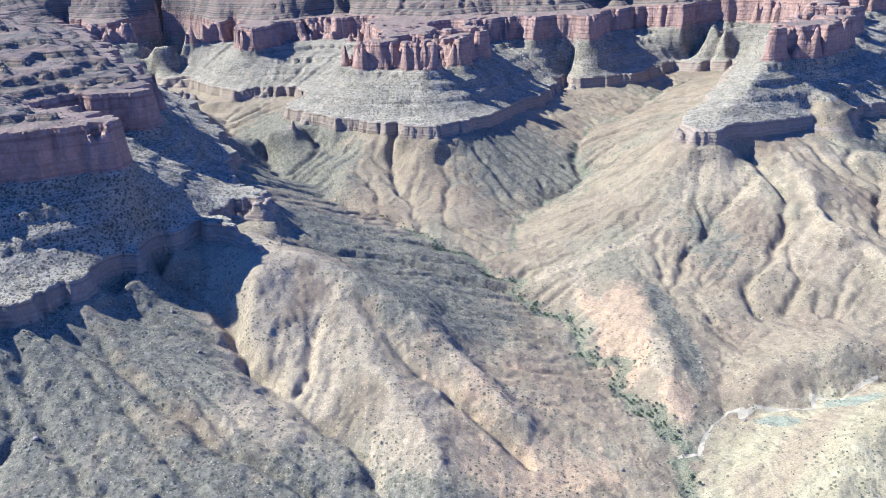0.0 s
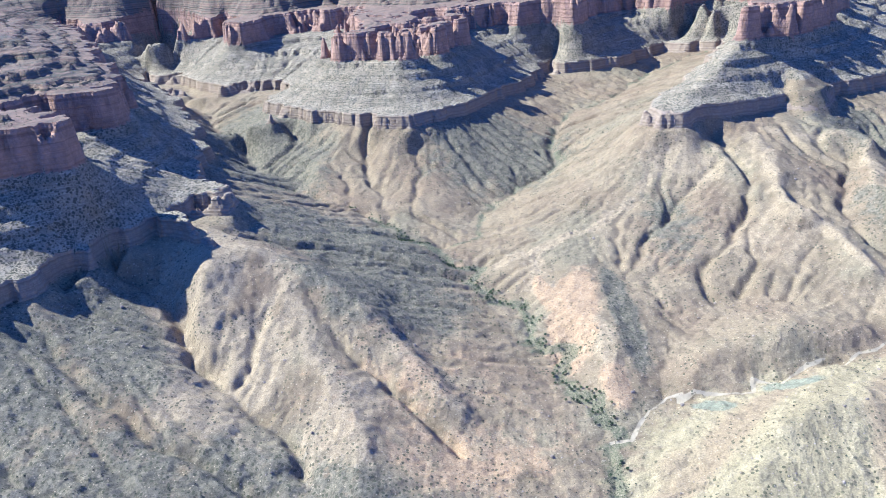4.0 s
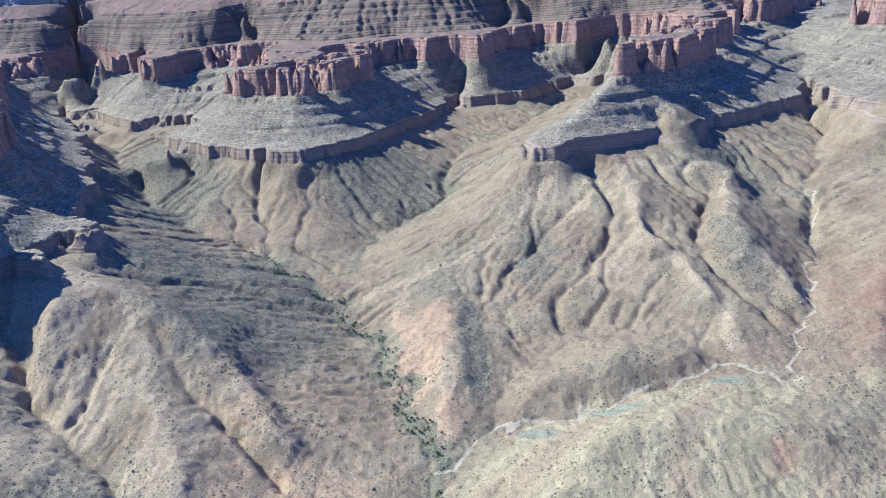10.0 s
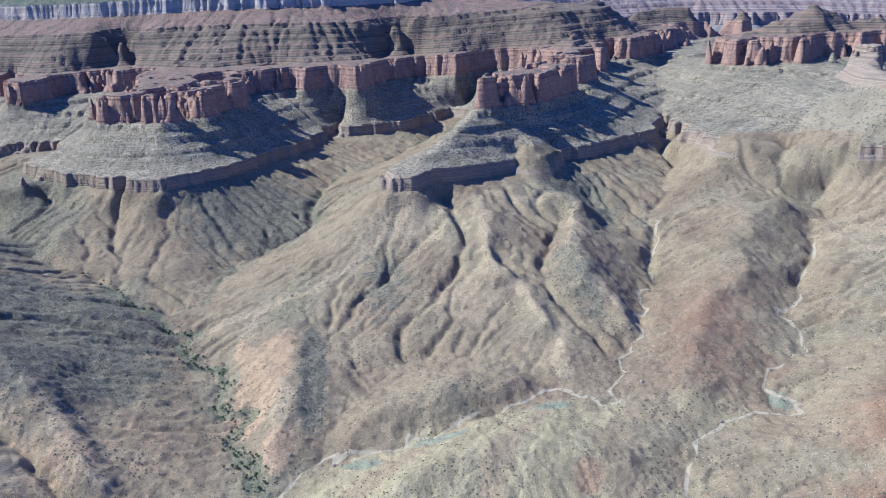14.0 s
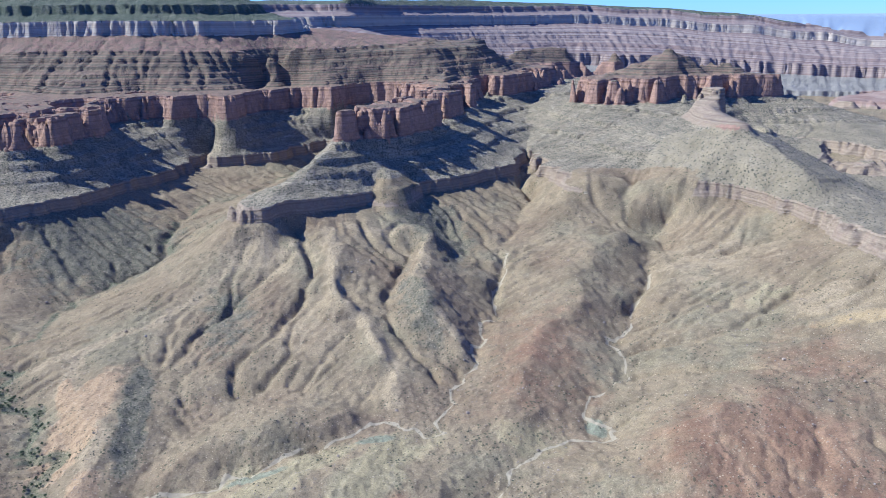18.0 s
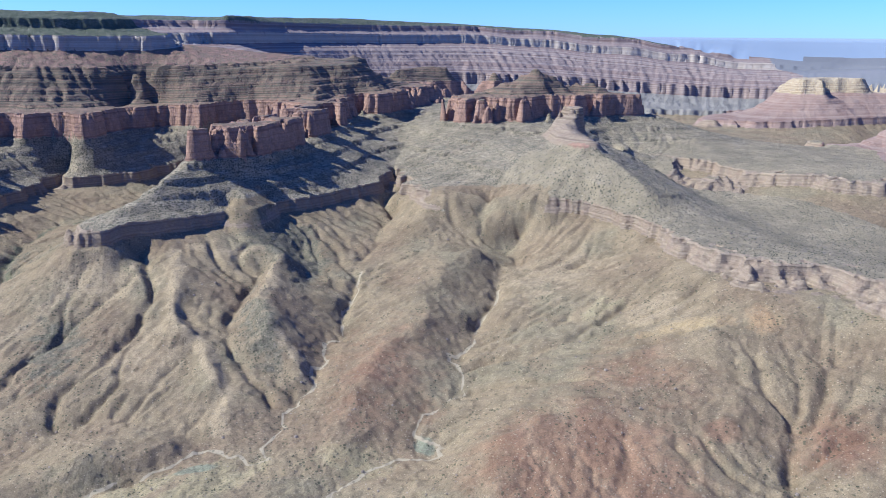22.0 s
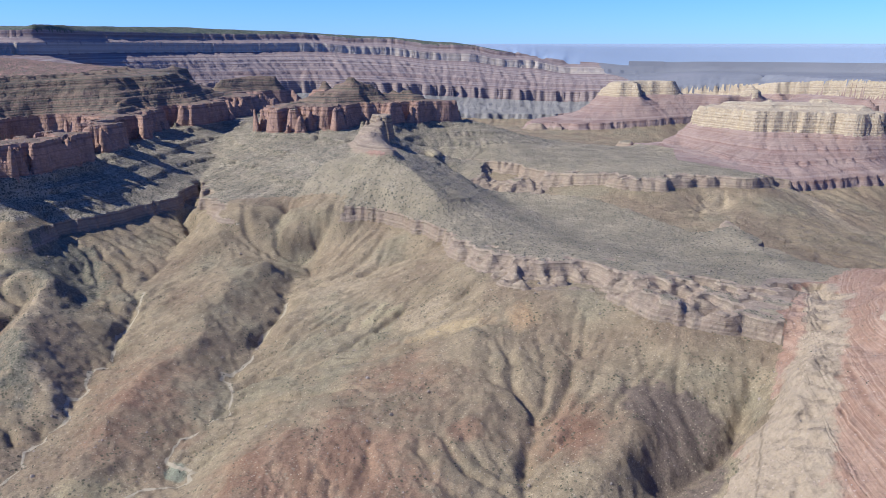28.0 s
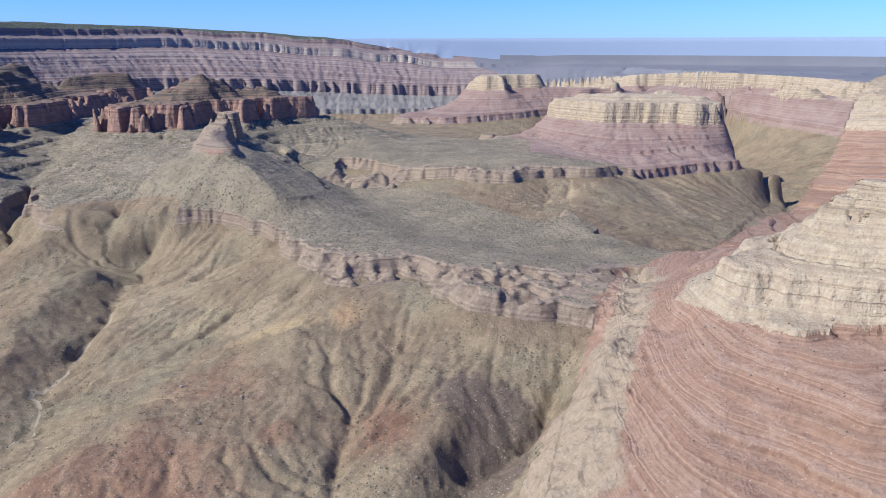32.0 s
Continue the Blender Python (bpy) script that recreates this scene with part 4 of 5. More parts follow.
def land(x, y):
    """Height of the ground, and height above the rim sandstone."""
    wx, wy = x + 8.0 * cloud(x, y, 50, 4, 220, 0.5), y + 8.0 * cloud(x, y, 50, 4, 230, 0.5)
    u = bed_height(wx, wy)
    flat = np.maximum(oval(x, y, 2010, 1250, 250, 330), oval(x, y, 2080, 900, 190, 200))
    flat = np.maximum(flat, oval(x, y, 2640, 1800, 420, 260, -50))
    u = u + flat * np.maximum(np.interp(4.0, BED_Z, BED_U) - u, 0)
    hill = np.clip((-36 - u) / 10.0, 0, 1)
    u = u + hill * (1.8 * crests(x + 14 * cloud(x, y, 60, 2, 112), y + 14 * cloud(x, y, 60, 2, 114), 62, 3, 110) + 1.3 * crests(x, y, 19, 2, 116) + 1.6 * cloud(x, y, 14, 3, 118, 0.6))
    upper = np.clip((u - 44) / 12.0, 0, 1)
    u = u + cloud(x, y, 26, 3, 120, 0.5) * np.where(u > -34, 0.45, 1.0) + upper * np.clip((5200 - np.hypot(x - 480, y + 300)) / 2000.0, 0.18, 1) * (5.0 * crests(x + 30 * cloud(x, y, 80, 2, 122), y, 120, 2, 125) + 2.4 * cloud(x, y, 46, 4, 128, 0.5))
    far = np.hypot(x - 480, y + 300)
    block = np.round(2.4 * lattice(x / 17.0 + 0.3 * cloud(x, y, 20, 2, 137), y / 17.0, 136)) / 2.4 + 0.8 * np.round(2.0 * lattice(x / 46.0, y / 46.0, 138)) / 2.0
    u = u + np.clip(1 - np.abs(u + 28) / 8.0, 0, 1) * np.where(x > 1450, 0.45, 1.0) * (2.6 * cloud(x, y, 60, 3, 131, 0.5) + 0.8 * block) + np.clip((u - 40) / 8.0, 0, 1) * 2.2 * block * np.clip((4600 - far) / 1600.0, 0.0, 1)
    top = rim_top(x, y)
    s = np.interp(u, BED_U, BED_Z)
    plainer = np.interp(u, SOFT_U, SOFT_Z)
    broken = np.clip(0.6 + 1.5 * cloud(x + 40, y, 110, 4, 134, 0.6) + 0.4 * np.clip((u - 60) / 10.0, 0, 1), 0.42, 1)
    s = s * broken + plainer * (1 - broken)
    buried = covered(x, y)
    s = s * (1 - buried) + buried * np.interp(u, LOW_U, LOW_Z)
    z = top + s + 1.5 * cloud(x, y, 16, 4, 140, 0.6)
    plain = sample(PLAIN, WX, WY, WSTEP, wx, wy)
    red = red_zone(x + 26 * cloud(x, y, 70, 4, 190, 0.6), y + 26 * cloud(x, y, 70, 4, 195, 0.6))
    v = plain + 8.0 * cloud(x, y, 170, 4, 180, 0.5) + 4.0 * crests(x + 30 * cloud(x, y, 90, 2, 186), y, 130, 3, 185)
    v = v + oval(x, y, 1790, 430, 330, 60, 35, 0.5) * (9.0 * crests(x, y, 34, 3, 181) + 4.0 * cloud(x, y, 14, 2, 183))
    v = v + np.clip((v - 240) / 20.0, 0, 1) * (7.0 * crests(x, y, 40, 4, 187) + 6.0 * cloud(x, y, 22, 3, 188))
    cap = oval(x, y, 1750, 1690, 160, 330, 14, 0.25)
    crown = np.interp(plain + 3.5 * cloud(x, y, 40, 4, 205), [0, 300, 317, 326, 345, 400], [0, 300, 310, 333, 346, 396])
    z = cap * crown + (1 - cap) * z
    z = z * (1 - red) + red * red_steps(v, x, y)
    calm = np.clip((far - 6050) / 350.0, 0, 1) * np.clip((585 - z) / 60.0, 0, 1) * np.clip((np.degrees(np.arctan2(x - 480, y + 300)) - 39) / 11.0, 0, 1)
    z = z * (1 - calm) + calm * 385
    lift = np.clip((far - 6760) / 100.0, 0, 1)
    z = z * (1 - lift * lift) + 590 * lift * lift
    return z, z - top

# ---- the land, cut into its landforms ----
CX, CY = 480.0, -300.0
ANG = np.radians(np.concatenate([np.arange(-46, 78.01, 0.115), np.arange(80, 312.01, 2.0)]))
RAD = np.concatenate([np.linspace(0.4, 640, 36), 660 * np.exp(np.arange(0, math.log(6900 / 660), 0.0024)), [6900.0]])
_A, _R = np.meshgrid(ANG, RAD, indexing="ij")
GX, GY = CX + _R * np.sin(_A), CY + _R * np.cos(_A)
GZ, GS = land(GX, GY)
_n, _m = GX.shape
CO = np.stack([GX, GY, GZ], -1) * SCALE
_ids = np.arange(_n * _m).reshape(_n, _m)
_nxt = np.roll(_ids, -1, axis=0)
QUADS = np.stack([_ids[:, :-1], _nxt[:, :-1], _nxt[:, 1:], _ids[:, 1:]], -1).reshape(-1, 4)
CO = CO.reshape(-1, 3)
_q = CO[QUADS[5000]]
if np.cross(_q[1] - _q[0], _q[3] - _q[0])[2] < 0:
    QUADS = QUADS[:, ::-1]


def near_line(x, y, points, reach=140.0):
    """Distance from a line of the plan, as far as that reach."""
    p = np.array(points, float)[:, :2]
    out = np.full(x.shape, 1e9)
    lo, hi = p.min(0) - reach, p.max(0) + reach
    inside = (x > lo[0]) & (x < hi[0]) & (y > lo[1]) & (y < hi[1])
    ix, iy = x[inside], y[inside]
    best = np.full(ix.shape, 1e9)
    for k in range(0, len(p) - 1, 6):
        run = p[k:k + 7]
        lo, hi = run.min(0) - reach, run.max(0) + reach
        near = np.nonzero((ix > lo[0]) & (ix < hi[0]) & (iy > lo[1]) & (iy < hi[1]))[0]
        nx, ny, d2 = ix[near], iy[near], best[near]
        for a, b in zip(run[:-1], run[1:]):
            d = b - a
            t = np.clip(((nx - a[0]) * d[0] + (ny - a[1]) * d[1]) / max(d @ d, 1e-9), 0, 1)
            d2 = np.minimum(d2, np.hypot(nx - a[0] - t * d[0], ny - a[1] - t * d[1]))
        best[near] = d2
    out[inside] = best
    return out


def marks(x, y):
    """Where the differently coloured beds crop out."""
    o = lambda *a: oval(x, y, *a)
    top = np.maximum.reduce
    low = {"main": near_line(x, y, CREEKS["main_creek"]), "mid": near_line(x, y, [p for p in CREEKS["middle_wash"] if p[1] < 1500]), "east": near_line(x, y, [p for p in CREEKS["east_wash"] if p[1] < 1300]),
           "side": near_line(x, y, CREEKS["side_creek"]), "left": near_line(x, y, CREEKS["left_gully"])}
    spines = np.clip(1.25 - np.minimum.reduce([near_line(x + 6 * cloud(x, y, 25, 3, 240), y, RIDGES[k]) for k in ("spur_a", "spur_b", "spur_c", "spur_d", "left_ridge", "shoulder", "shoulder_low", "cone_west", "bluff")]) / 22.0, 0, 1)
    wobble = 3.0 * cloud(x, y, 30, 3, 210)
    return {
        "dark": top([o(-60, 640, 220, 110, -20, 0.6) * 0.75, o(-330, 640, 240, 130, 0, 0.6) * 0.8, o(-200, 720, 60, 60, 0, 0.6) * 0.7, o(-130, 1330, 230, 130, -25, 0.5), o(-40, 1120, 130, 110, 0, 0.6), o(-420, 960, 60, 170, 38, 0.5), o(-600, 800, 200, 160, 0, 0.6), o(480, 1330, 60, 160, 0, 0.8) * 0.6,
                     o(345, 1080, 22, 150, 0, 0.5), o(-450, 2000, 150, 400, 20, 0.6), o(180, 1850, 200, 200, 40, 0.6) * 0.8, o(950, 1600, 90, 160, 0, 0.6) * 0.8, o(830, 1250, 40, 160, 0, 0.6) * 0.6]),
        "pale": top([spines * 0.75, np.clip(1.2 - near_line(x, y, HIGHS["pale_ridge"]) / 45.0, 0, 1), oval(x, y, 2560, 1240, 90, 40, 30, 0.6), o(-330, 1080, 70, 170, 0, 0.6), o(-215, 930, 60, 90, 0, 0.6), o(-75, 790, 40, 120, -20, 0.5), o(-300, 860, 50, 140, 42, 0.5), o(560, 1500, 120, 80, 0, 0.8) * 0.7,
                     o(640, 1250, 120, 160, 0, 0.9) * 0.5, o(1450, 1250, 160, 160, 0, 0.8) * 0.6, o(1480, 960, 60, 70, 0, 0.7) * 0.7]),
        "green": top([o(560, 800, 240, 100, 10, 0.4), o(430, 700, 170, 150, 20, 0.5), o(640, 650, 220, 140, 0, 0.6) * 0.8, o(900, 840, 80, 50, 0, 0.8) * 0.6, o(1420, 1060, 70, 40, 0, 0.7) * 0.6]),
        "teal": top([o(525, 868, 42, 16, 0, 0.5), o(415, 840, 26, 12, -20, 0.6), o(690, 900, 24, 10, 0, 0.6), o(1010, 850, 14, 24, 0, 0.6)]),
        "red": top([o(1150, 640, 130, 130, 20, 0.5), o(1010, 450, 220, 180, 0, 0.5), o(1330, 800, 90, 90, 0, 0.8) * 0.6, o(1351, 628, 26, 18, 0, 0.4), o(1480, 560, 60, 50, 30, 0.6) * 0.8, o(690, 720, 30, 18, 60, 0.5),
                    o(1000, 1050, 90, 170, -20, 0.7) * 0.6]),
        "orange": top([o(1572, 800, 36, 26, 40, 0.7), o(1490, 856, 60, 22, -30, 0.8), o(1440, 880, 40, 18, -30, 0.8) * 0.7, o(1300, 1100, 40, 20, 0, 0.8) * 0.4]),
        "salmon": top([o(228, 1165, 14, 60, 10, 0.5), o(262, 1080, 40, 140, -12, 0.45), o(300, 900, 20, 50, 0, 0.5), o(30, 900, 130, 130, 0, 0.8) * 0.5, o(90, 760, 150, 100, 0, 0.7) * 0.55]),
        "yellow": np.clip(1.3 - near_line(x, y, RIDGES["yellow_wall"][:-1]) / (34.0 + 40 * np.clip((1820 - x) / 260.0, 0, 1)), 0, 1),
        "plum": top([o(1620, 500, 50, 80, 30, 0.5), o(1560, 430, 60, 50, 30, 0.5), o(1130, 520, 40, 60, 0, 0.6) * 0.6]),
        "sand": np.clip(1.15 - np.minimum.reduce([np.abs(low["mid"] + wobble) / 4.6, np.abs(low["east"] + wobble) / 4.2, np.abs(low["main"] + 2 * wobble + 5) / 3.5 + 0.2, np.abs(low["left"] + wobble) / 3.5 + 0.4]), 0, 1),
        "scrub": np.maximum(np.clip(1.0 - np.abs(low["main"] + 2 * wobble) / 26.0, 0, 1) * np.clip((1700 - y) / 200.0, 0, 1), np.clip(1 - low["side"] / 20.0, 0, 1) * 0.7),
    }


MARKS = {k: v.reshape(-1).astype(np.float32) for k, v in marks(GX, GY).items()}
_red = red_zone(GX, GY)
BED = np.where(_red > 0.5, GZ + 0.10 * (GY - 250) - 0.02 * (GX - 1900) - upturn(GX, GY) - 60, GS).reshape(-1).astype(np.float32)


def piece(name, faces, material, parent=None, label="", with_marks=False, smooth=False):
    """One part of the land as a mesh of its own."""
    used, index = np.unique(QUADS[faces], return_inverse=True)
    data = bpy.data.meshes.new(name)
    data.vertices.add(len(used))
    data.vertices.foreach_set("co", CO[used].astype(np.float32).ravel())
    data.loops.add(4 * len(faces))
    data.loops.foreach_set("vertex_index", index.reshape(-1).astype(np.int32))
    data.polygons.add(len(faces))
    data.polygons.foreach_set("loop_start", np.arange(0, 4 * len(faces), 4, dtype=np.int32))
    data.update(calc_edges=True)
    data.attributes.new("bed", "FLOAT", "POINT").data.foreach_set("value", np.ascontiguousarray(BED[used]))
    if with_marks:
        for key, v in MARKS.items():
            data.attributes.new(key, "FLOAT", "POINT").data.foreach_set("value", np.ascontiguousarray(v[used]))
    if smooth:
        data.polygons.foreach_set("use_smooth", np.ones(len(faces), bool))
    data.materials.append(material)
    ob = new(name, data)
    if parent:
        ob.parent = parent
    if label:
        ob["label"] = label
    return ob


def islands(faces, least=12):
    """The separate patches of a set of faces, and the crumbs that are too small to stand alone."""
    corner = QUADS[faces]
    used, index = np.unique(corner, return_inverse=True)
    up = list(range(len(used)))
    for quad in index.reshape(-1, 4).tolist():
        a = quad[0]
        while up[a] != a:
            up[a] = up[up[a]]
            a = up[a]
        for b in quad[1:]:
            while up[b] != b:
                up[b] = up[up[b]]
                b = up[b]
            up[b] = a
    for k in range(len(up)):
        a = k
        while up[a] != a:
            a = up[a]
        up[k] = a
    ids, which, count = np.unique(np.array(up)[index.reshape(-1, 4)[:, 0]], return_inverse=True, return_counts=True)
    whole = (count >= least)[which]
    return [faces[whole & (which == g)] for g in np.unique(which[whole])], faces[~whole]


# seeds of the landforms: name, label, category, plan points
FORMS = [
    ("flat_topped_butte", "flat-topped butte with a red cap above grey talus", "butte", [(-60, 2050), (0, 2300), (-300, 2150), (250, 2330), (-450, 2250), (80, 2050)]),
    ("rock_fin", "dark red rock fin on a scrubby stepped ridge", "rock ridge", [(650, 1700), (800, 1850), (950, 2000), (1150, 2150), (1250, 2080), (620, 1850), (850, 2300), (1100, 2400)]),
    ("side_canyon_wall", "shaded red canyon wall above brown rim cliffs", "canyon wall", [(-650, 1150), (-650, 1600), (-500, 1350), (-900, 900), (-900, 2100), (-1300, 1500), (-1200, 2700)]),
    ("north_canyon_wall", "high banded red canyon wall under a cream cliff", "canyon wall", [(600, 2750), (0, 2950), (-600, 3000), (1200, 2950), (-900, 3500), (400, 3300), (1000, 3400), (-100, 3500), (500, 2560), (1500, 3000), (-800, 2750)]),
    ("pyramid_butte", "red pyramid-topped butte on a scrubby apron", "butte", [(2000, 2400), (1700, 2400), (2300, 2350), (1800, 1950), (2550, 2300), (1500, 2150), (1760, 1600), (1450, 1850), (2100, 2100)]),
    ("rim_bench", "grey flat bench ending in a brown rim cliff", "bench", [(1640, 950), (1700, 700), (1900, 900), (2000, 1200), (1680, 1350), (2100, 750), (1620, 1550), (1800, 580), (1950, 1450)]),
    ("far_bench", "grey bench with a broken brown rim", "bench", [(2500, 1600), (2350, 1850), (2700, 1350), (2900, 2000), (3000, 2500)]),
    ("cream_mesa", "cream-walled mesa above red slopes", "mesa", [(3500, 1750), (3350, 1950), (3600, 1450), (3200, 1700), (3400, 1300)]),
    ("tower_butte", "small red butte with rock towers", "butte", [(1900, 3650), (2100, 3700), (2380, 3620)]),
    ("far_canyon_wall", "distant banded canyon wall, purple with cream bands", "canyon wall", [(1500, 4600), (2200, 4900), (3000, 5100), (3800, 4900), (4600, 4600), (1200, 4200), (2600, 4200), (3500, 4000), (2800, 6000), (800, 5500)]),
    ("back_mesa", "distant cream-rimmed mesa on pink slopes", "mesa", [(4100, 3250), (4400, 2950), (4700, 2800)]),
    ("far_plain", "distant dark plain ending in a pale cliff", "plain", [(5400, 3400), (5200, 2700), (5100, 2000), (5000, 1200), (5200, 300), (5900, 2500), (5600, 4300), (6200, 1500)]),
]
FC = CO[QUADS].mean(1) / SCALE
FS = GS.reshape(-1)[QUADS].mean(1)
seed_id = np.concatenate([[k] * len(f[3]) for k, f in enumerate(FORMS)])
seed_xy = np.array([p for f in FORMS for p in f[3]], float)
best, form = np.full(len(FC), 1e18), np.zeros(len(FC), int)
for k, p in zip(seed_id, seed_xy):
    d = (FC[:, 0] - p[0]) ** 2 + (FC[:, 1] - p[1]) ** 2
    hit_ = d < best
    best, form = np.where(hit_, d, best), np.where(hit_, k, form)
_fx, _fy = FC[:, 0], FC[:, 1]
red_face = red_zone(_fx + 26 * cloud(_fx, _fy, 70, 4, 190, 0.6), _fy + 26 * cloud(_fx, _fy, 70, 4, 195, 0.6)) > 0.5
horizon_face = (np.hypot(_fx - 480, _fy + 300) > 6780) & (FC[:, 2] > 440)
crest_d = near_line(FC[:, 0] + 24 * cloud(FC[:, 0], FC[:, 1], 55, 4, 302), FC[:, 1] + 24 * cloud(FC[:, 0], FC[:, 1], 55, 4, 304), RIDGES["yellow_wall"][:-1])
yellow_face = (crest_d < 26 + 34 * np.clip((1820 - FC[:, 0]) / 260.0, 0, 1) + 14 * cloud(FC[:, 0], FC[:, 1], 60, 2, 300)) & (FC[:, 0] > 1440)
PARTS = [(-29, 0, "rim_cliff", RIM_ROCK), (0, 112, "talus_slope", TALUS), (112, 184, "red_cliff", RED_WALL), (184, 318, "ledge_band", RED_LEDGE),
         (318, 372, "shale_slope", RED_SLOPE), (372, 424, "cream_cliff", PALE_WALL), (424, 486, "upper_slope", FOREST), (486, 2000, "forested_top", FOREST)]
free = ~red_face & ~yellow_face & ~horizon_face
hills = free & ((FS < -29) | ((covered(_fx, _fy) > 0.5 + 0.3 * cloud(_fx, _fy, 40, 3, 312)) & (FS < 24)))
piece("ground", np.nonzero(hills)[0], HILL, label="", with_marks=True)
tagged(bpy.data.objects["ground"], "bare tan eroded hills with dry gullies", "ground", kind="structure")
for k, (name, label, category, points) in enumerate(FORMS):
    mine = free & (form == k) & ~hills
    if not mine.any():
        continue
    root = tagged(new(name), label, category)
    base = FC[mine]
    root.location = (base[:, 0].mean() * SCALE, base[:, 1].mean() * SCALE, base[:, 2].min() * SCALE)
    back = Matrix.Translation(root.location).inverted()
    def choose(part_name, material):
        if name in ("cream_mesa", "back_mesa", "far_plain"):
            material = {"red_cliff": MESA_PALE, "ledge_band": MESA_PALE, "talus_slope": MESA_SLOPE, "rim_cliff": MESA_SLOPE}.get(part_name, material)
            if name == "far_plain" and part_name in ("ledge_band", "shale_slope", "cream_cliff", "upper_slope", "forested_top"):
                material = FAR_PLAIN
        if name in ("rim_bench", "far_bench") and part_name == "talus_slope":
            material = BENCH
        if name == "far_canyon_wall" and part_name in ("red_cliff", "ledge_band", "shale_slope", "upper_slope"):
            material = FAR_RED
        if name == "far_canyon_wall" and part_name in ("talus_slope", "rim_cliff"):
            material = FAR_GREY
        return material

    def rampart(faces):
        return name == "pyramid_butte" and FC[faces, 1].mean() < 2050

    crumbs, slopes = [np.zeros(0, int)], []
    for lo, hi, part_name, material in PARTS:
        pick = np.nonzero(mine & (FS >= lo) & (FS < hi))[0]
        if len(pick) < 12:
            crumbs.append(pick)
        elif part_name.endswith(("cliff", "band")):
            patches, rest = islands(pick)
            crumbs.append(rest)
            for faces in patches:
                piece(part_name, faces, RIM_ROCK if rampart(faces) else choose(part_name, material), root).matrix_parent_inverse = back
        else:
            slopes.append((part_name, pick, choose(part_name, material)))
    for k_, (part_name, faces, material) in enumerate(slopes):
        if k_ == 0:
            faces = np.concatenate([faces] + crumbs)
        piece(part_name, faces, material, root).matrix_parent_inverse = back
# outermost ring, lifted to eye level and painted the colour of horizon haze
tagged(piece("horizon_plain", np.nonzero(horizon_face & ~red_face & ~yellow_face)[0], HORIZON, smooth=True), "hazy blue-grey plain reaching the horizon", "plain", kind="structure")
root = tagged(new("red_ledge_mesa"), "layered red mesa with a cream cliff and yellow foot wall", "mesa")
pick = red_face | yellow_face
root.location = (FC[pick, 0].mean() * SCALE, FC[pick, 1].mean() * SCALE, FC[pick, 2].min() * SCALE)
back = Matrix.Translation(root.location).inverted()
w_face = FC[:, 2] + 0.10 * (FC[:, 1] - 250) - 0.02 * (FC[:, 0] - 1900) + 5 * cloud(FC[:, 0], FC[:, 1], 40, 3, 310)
for part_name, mask_, material in (("yellow_wall", yellow_face, MESA_RED), ("ledge_band", red_face & ~yellow_face & (w_face < 240), MESA_RED),
                                   ("cream_cliff", red_face & ~yellow_face & (w_face >= 240), MESA_PALE)):
    if mask_.sum() > 12:
        for faces in islands(np.nonzero(mask_)[0], 1)[0]:
            piece(part_name, faces, material, root, with_marks=True).matrix_parent_inverse = back


# ---- boulders, scrub and creek trees ----
OCTA = np.array([(1, 0, 0), (-1, 0, 0), (0, 1, 0), (0, -1, 0), (0, 0, 1), (0, 0, -0.6)], float)
OCTA_F = np.array([(0, 2, 4), (2, 1, 4), (1, 3, 4), (3, 0, 4), (2, 0, 5), (1, 2, 5), (3, 1, 5), (0, 3, 5)])
_g = (1 + math.sqrt(5)) / 2
ICO = np.array([(-1, _g, 0), (1, _g, 0), (-1, -_g, 0), (1, -_g, 0), (0, -1, _g), (0, 1, _g), (0, -1, -_g), (0, 1, -_g), (_g, 0, -1), (_g, 0, 1), (-_g, 0, -1), (-_g, 0, 1)]) / 1.9
ICO_F = np.array([(0, 11, 5), (0, 5, 1), (0, 1, 7), (0, 7, 10), (0, 10, 11), (1, 5, 9), (5, 11, 4), (11, 10, 2), (10, 7, 6), (7, 1, 8),
                  (3, 9, 4), (3, 4, 2), (3, 2, 6), (3, 6, 8), (3, 8, 9), (4, 9, 5), (2, 4, 11), (6, 2, 10), (8, 6, 7), (9, 8, 1)])
rng = np.random.RandomState(21)


def scattered(count, near, far):
    """Random plan points over the land in front, thinning with distance."""
    a = np.radians(rng.uniform(-45, 77, count))
    r = near * np.exp(rng.uniform(0, 1, count) * math.log(far / near))
    x, y = CX + r * np.sin(a), CY + r * np.cos(a)
    z, s = land(x, y)
    return x, y, z, s


def heap(name, shape, faces, x, y, z, size, squash, material, jitter):
    """Many small solids joined into one mesh."""
    k, v = len(x), len(shape)
    turn = rng.uniform(0, 2 * math.pi, k)
    wob = 1 + jitter * rng.uniform(-1, 1, (k, v, 3))
    p = shape[None] * wob * size[:, None, None]
    p[..., 2] *= squash
    c, s = np.cos(turn)[:, None], np.sin(turn)[:, None]
    q = np.stack([p[..., 0] * c - p[..., 1] * s + x[:, None], p[..., 0] * s + p[..., 1] * c + y[:, None], p[..., 2] + z[:, None]], -1) * SCALE
    f = faces[None] + (np.arange(k) * v)[:, None, None]
    data = bpy.data.meshes.new(name)
    data.from_pydata(q.reshape(-1, 3).tolist(), [], f.reshape(-1, 3).tolist())
    data.materials.append(material)
    return new(name, data)


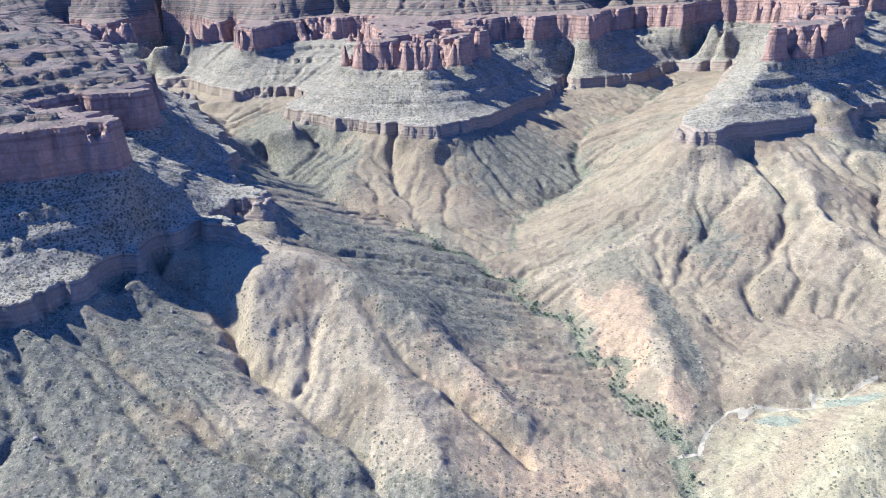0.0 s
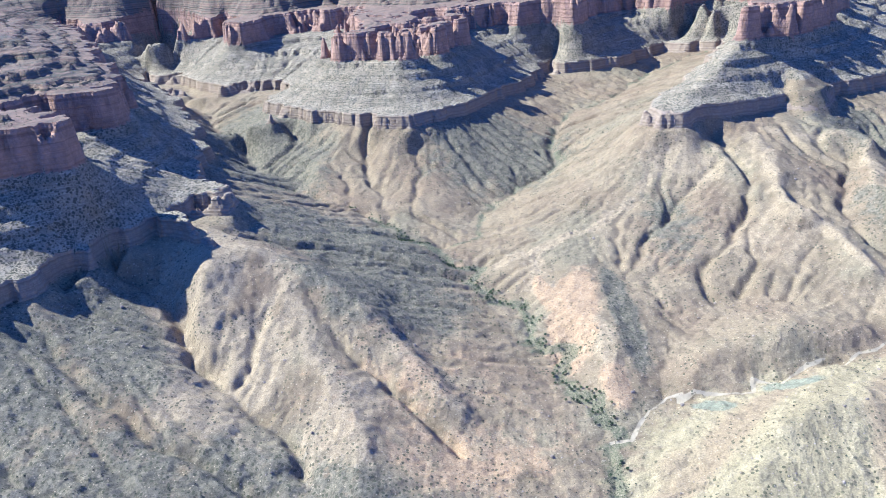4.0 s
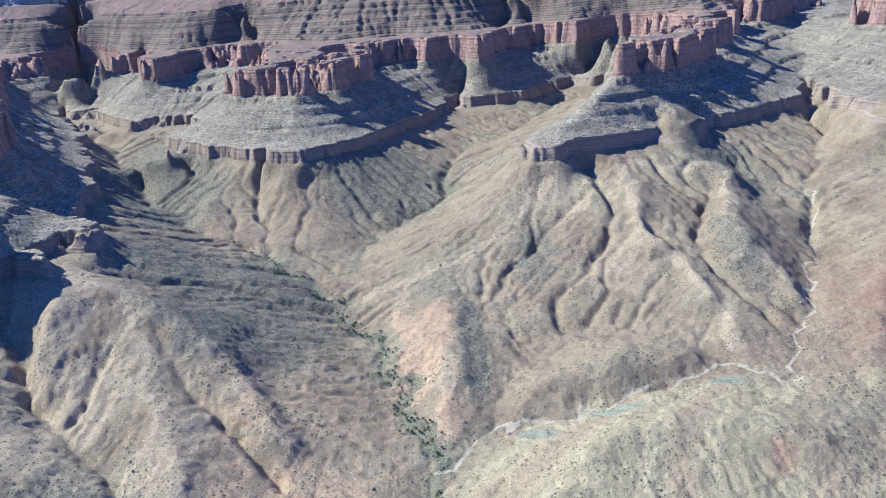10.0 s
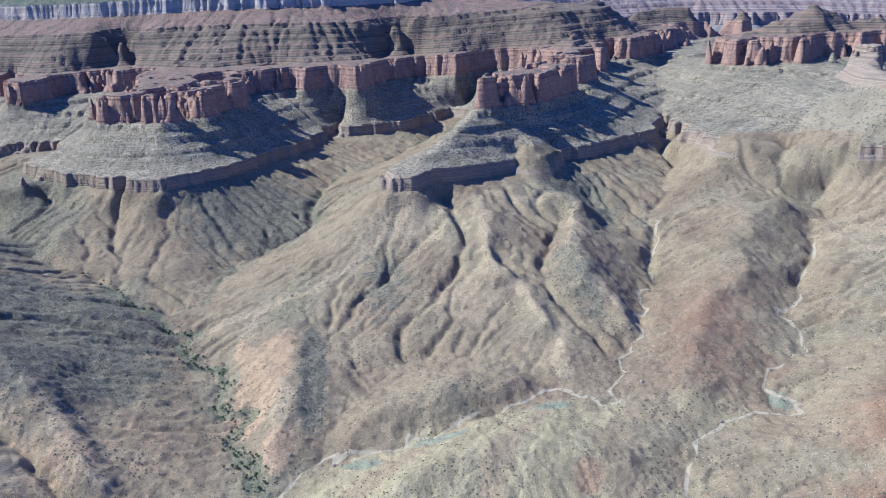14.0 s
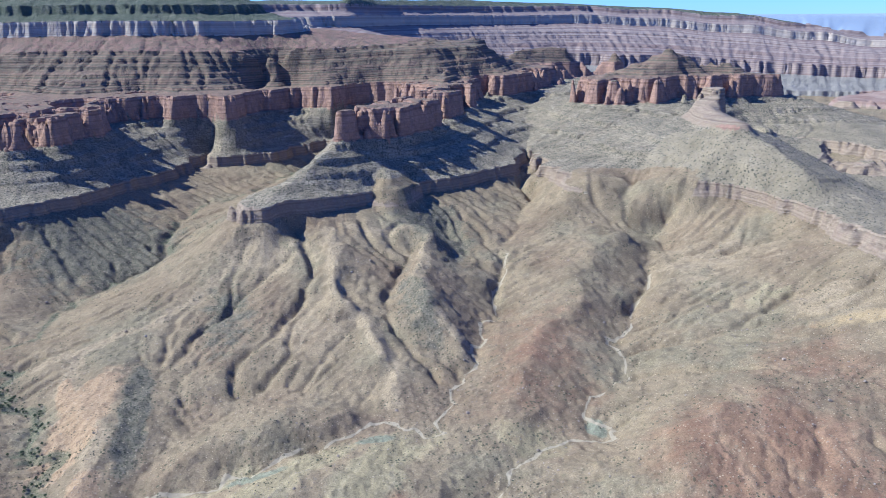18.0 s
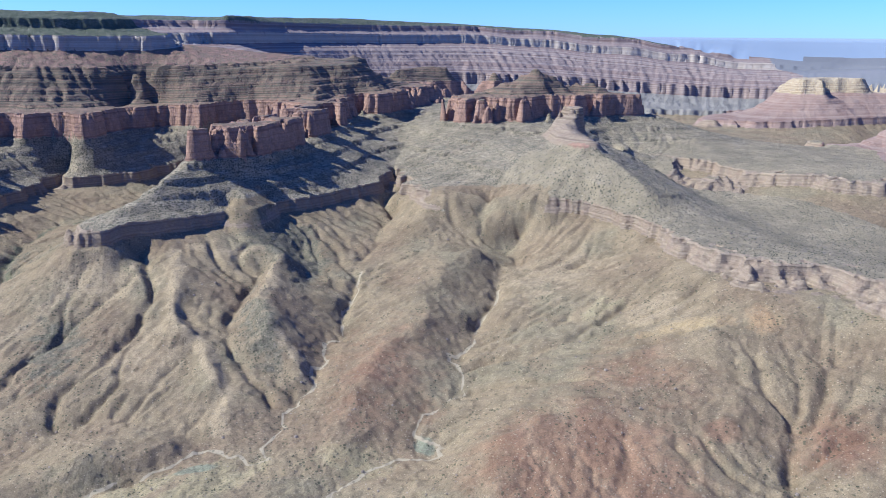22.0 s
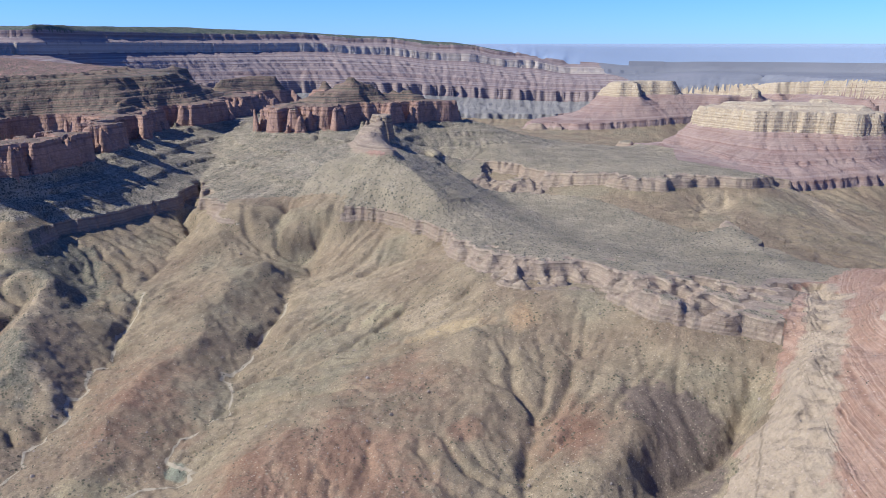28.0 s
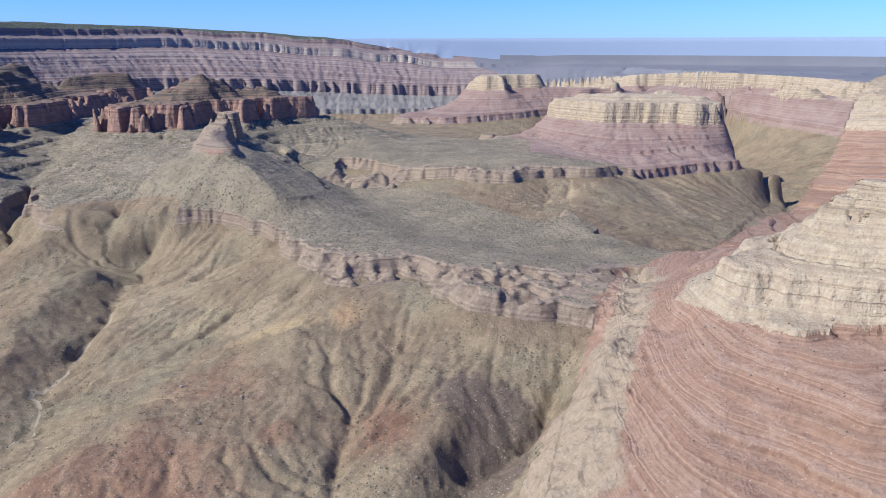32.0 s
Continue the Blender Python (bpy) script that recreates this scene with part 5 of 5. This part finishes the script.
x, y, z, s = scattered(150000, 900, 3000)
density = np.where(s < -29, 0.34 * np.clip(0.35 + 1.6 * cloud(x, y, 110, 4, 320), 0, 1) + 0.5 * marks(x, y)["dark"] + 0.9 * marks(x, y)["scrub"], np.where(s < 0, 0.05, np.where(s < 112, 0.75, np.where(s < 184, 0.04, 0.5))))
density = density * np.clip(0.6 + 1.3 * cloud(x, y, 70, 4, 400), 0.05, 1.6) * np.where(red_zone(x, y) > 0.5, 0.15, 1.0)
keep = rng.uniform(0, 1, len(x)) < density * 0.85
x, y, z = x[keep][:48000], y[keep][:48000], z[keep][:48000]
size = 0.75 + 0.9 * rng.uniform(0, 1, len(x)) ** 2
tagged(heap("scrub", OCTA, OCTA_F, x, y, z + 0.3 * size, size, 0.8, SCRUB, 0.3), "low grey-green desert scrub dotted over the slopes", "scrub", kind="stuff")

x, y, z, s = scattered(60000, 850, 2700)
density = np.where(s < -29, 0.22 + 0.4 * marks(x, y)["dark"], np.where(s < 0, 0.1, np.where(s < 112, 0.3, 0.05)))
density = density * np.clip(0.5 + 1.8 * cloud(x, y, 110, 4, 420), 0.02, 1.6) * np.where(marks(x, y)["sand"] > 0.4, 0.2, 1.0)
keep = rng.uniform(0, 1, len(x)) < density
x, y, z = x[keep][:15000], y[keep][:15000], z[keep][:15000]
size = 0.7 + 0.35 * rng.pareto(2.6, len(x)).clip(0, 7)
big = np.argsort(-size + 0.0008 * np.hypot(x - CX, y - CY))[:220]
small = np.setdiff1d(np.arange(len(x)), big)
tagged(heap("rubble", ICO, ICO_F, x[small], y[small], z[small] + 0.2 * size[small], size[small], 0.75, STONE, 0.28), "loose tan boulders and rubble strewn over the slopes", "rubble", kind="stuff")
stones = []
for k in range(6):
    data = bpy.data.meshes.new("boulder")
    data.from_pydata((ICO * (1 + 0.3 * rng.uniform(-1, 1, ICO.shape)) * (1, 1, 0.8) * SCALE).tolist(), [], ICO_F.tolist())
    data.materials.append(STONE)
    stones.append(data)
for k in big:
    ob = tagged(new("boulder", stones[k % 6]), "weathered tan boulder lying on the bare slope", "boulder", "boulders on the slopes")
    ob.matrix_world = Matrix.Translation((x[k] * SCALE, y[k] * SCALE, (z[k] + 0.25 * size[k]) * SCALE)) @ Matrix.Rotation(rng.uniform(0, 6.3), 4, "Z") @ Matrix.Diagonal((size[k], size[k], size[k], 1))


def creek_tree():
    """A low broad tree: a forked trunk and a loose crown of leaf clumps."""
    root = tagged(new("creek_tree"), "low dusty green tree beside the dry creek", "tree", "trees along the creek")
    bm = bmesh.new()
    for dx, dy, r0, r1, h in ((0, 0, 0.30, 0.2, 1.0), (0.5, 0.2, 0.18, 0.08, 2.2), (-0.45, 0.3, 0.17, 0.07, 2.1), (0.05, -0.5, 0.16, 0.06, 2.3)):
        lo = 0.0 if h == 1.0 else 0.9
        rings = []
        for t, r in ((lo, r0), (h, r1)):
            f = (t - lo) / max(h - lo, 0.01)
            rings.append([bm.verts.new((dx * f + r * math.cos(a), dy * f + r * math.sin(a), t)) for a in np.linspace(0, 2 * math.pi, 6)[:-1]])
        for i in range(5):
            bm.faces.new((rings[0][i], rings[0][(i + 1) % 5], rings[1][(i + 1) % 5], rings[1][i]))
    trunk = bpy.data.meshes.new("trunk")
    bm.to_mesh(trunk)
    trunk.materials.append(BARK)
    new("trunk", trunk).parent = root
    pts, fcs = [], []
    for k in range(34):
        d = rng.normal(0, 1, 3)
        d /= np.linalg.norm(d)
        c = d * np.array((1.55, 1.55, 0.95)) * rng.uniform(0.45, 1.0) + (0, 0, 2.35)
        size_ = rng.uniform(0.3, 0.62)
        base = len(pts)
        pts += (OCTA * (1 + 0.35 * rng.uniform(-1, 1, OCTA.shape)) * size_ + c).tolist()
        fcs += (OCTA_F + base).tolist()
    crown = bpy.data.meshes.new("crown")
    crown.from_pydata(pts, [], fcs)
    crown.materials.append(LEAF)
    new("crown", crown).parent = root
    return root


tree = creek_tree()
bank = drawn([p for p in CREEKS["main_creek"] if 690 < p[1] < 1600], 20)
n_trees = 170
spots = bank[rng.choice(len(bank), n_trees, p=(lambda w: w / w.sum())(np.clip(0.15 + np.clip(cloud(bank[:, 0], bank[:, 1], 60, 3, 500), 0, 1) * 2, 0.05, 2)))]
tx, ty = spots[:, 0] + rng.normal(0, 9, n_trees), spots[:, 1] + rng.normal(0, 7, n_trees)
tz = land(tx, ty)[0]
for k in range(n_trees):
    m_ = Matrix.Translation((tx[k] * SCALE, ty[k] * SCALE, tz[k] * SCALE - 0.1)) @ Matrix.Rotation(rng.uniform(0, 6.3), 4, "Z")
    if k == 0:
        tree.matrix_basis = m_
    else:
        copy_thing(tree, m_)
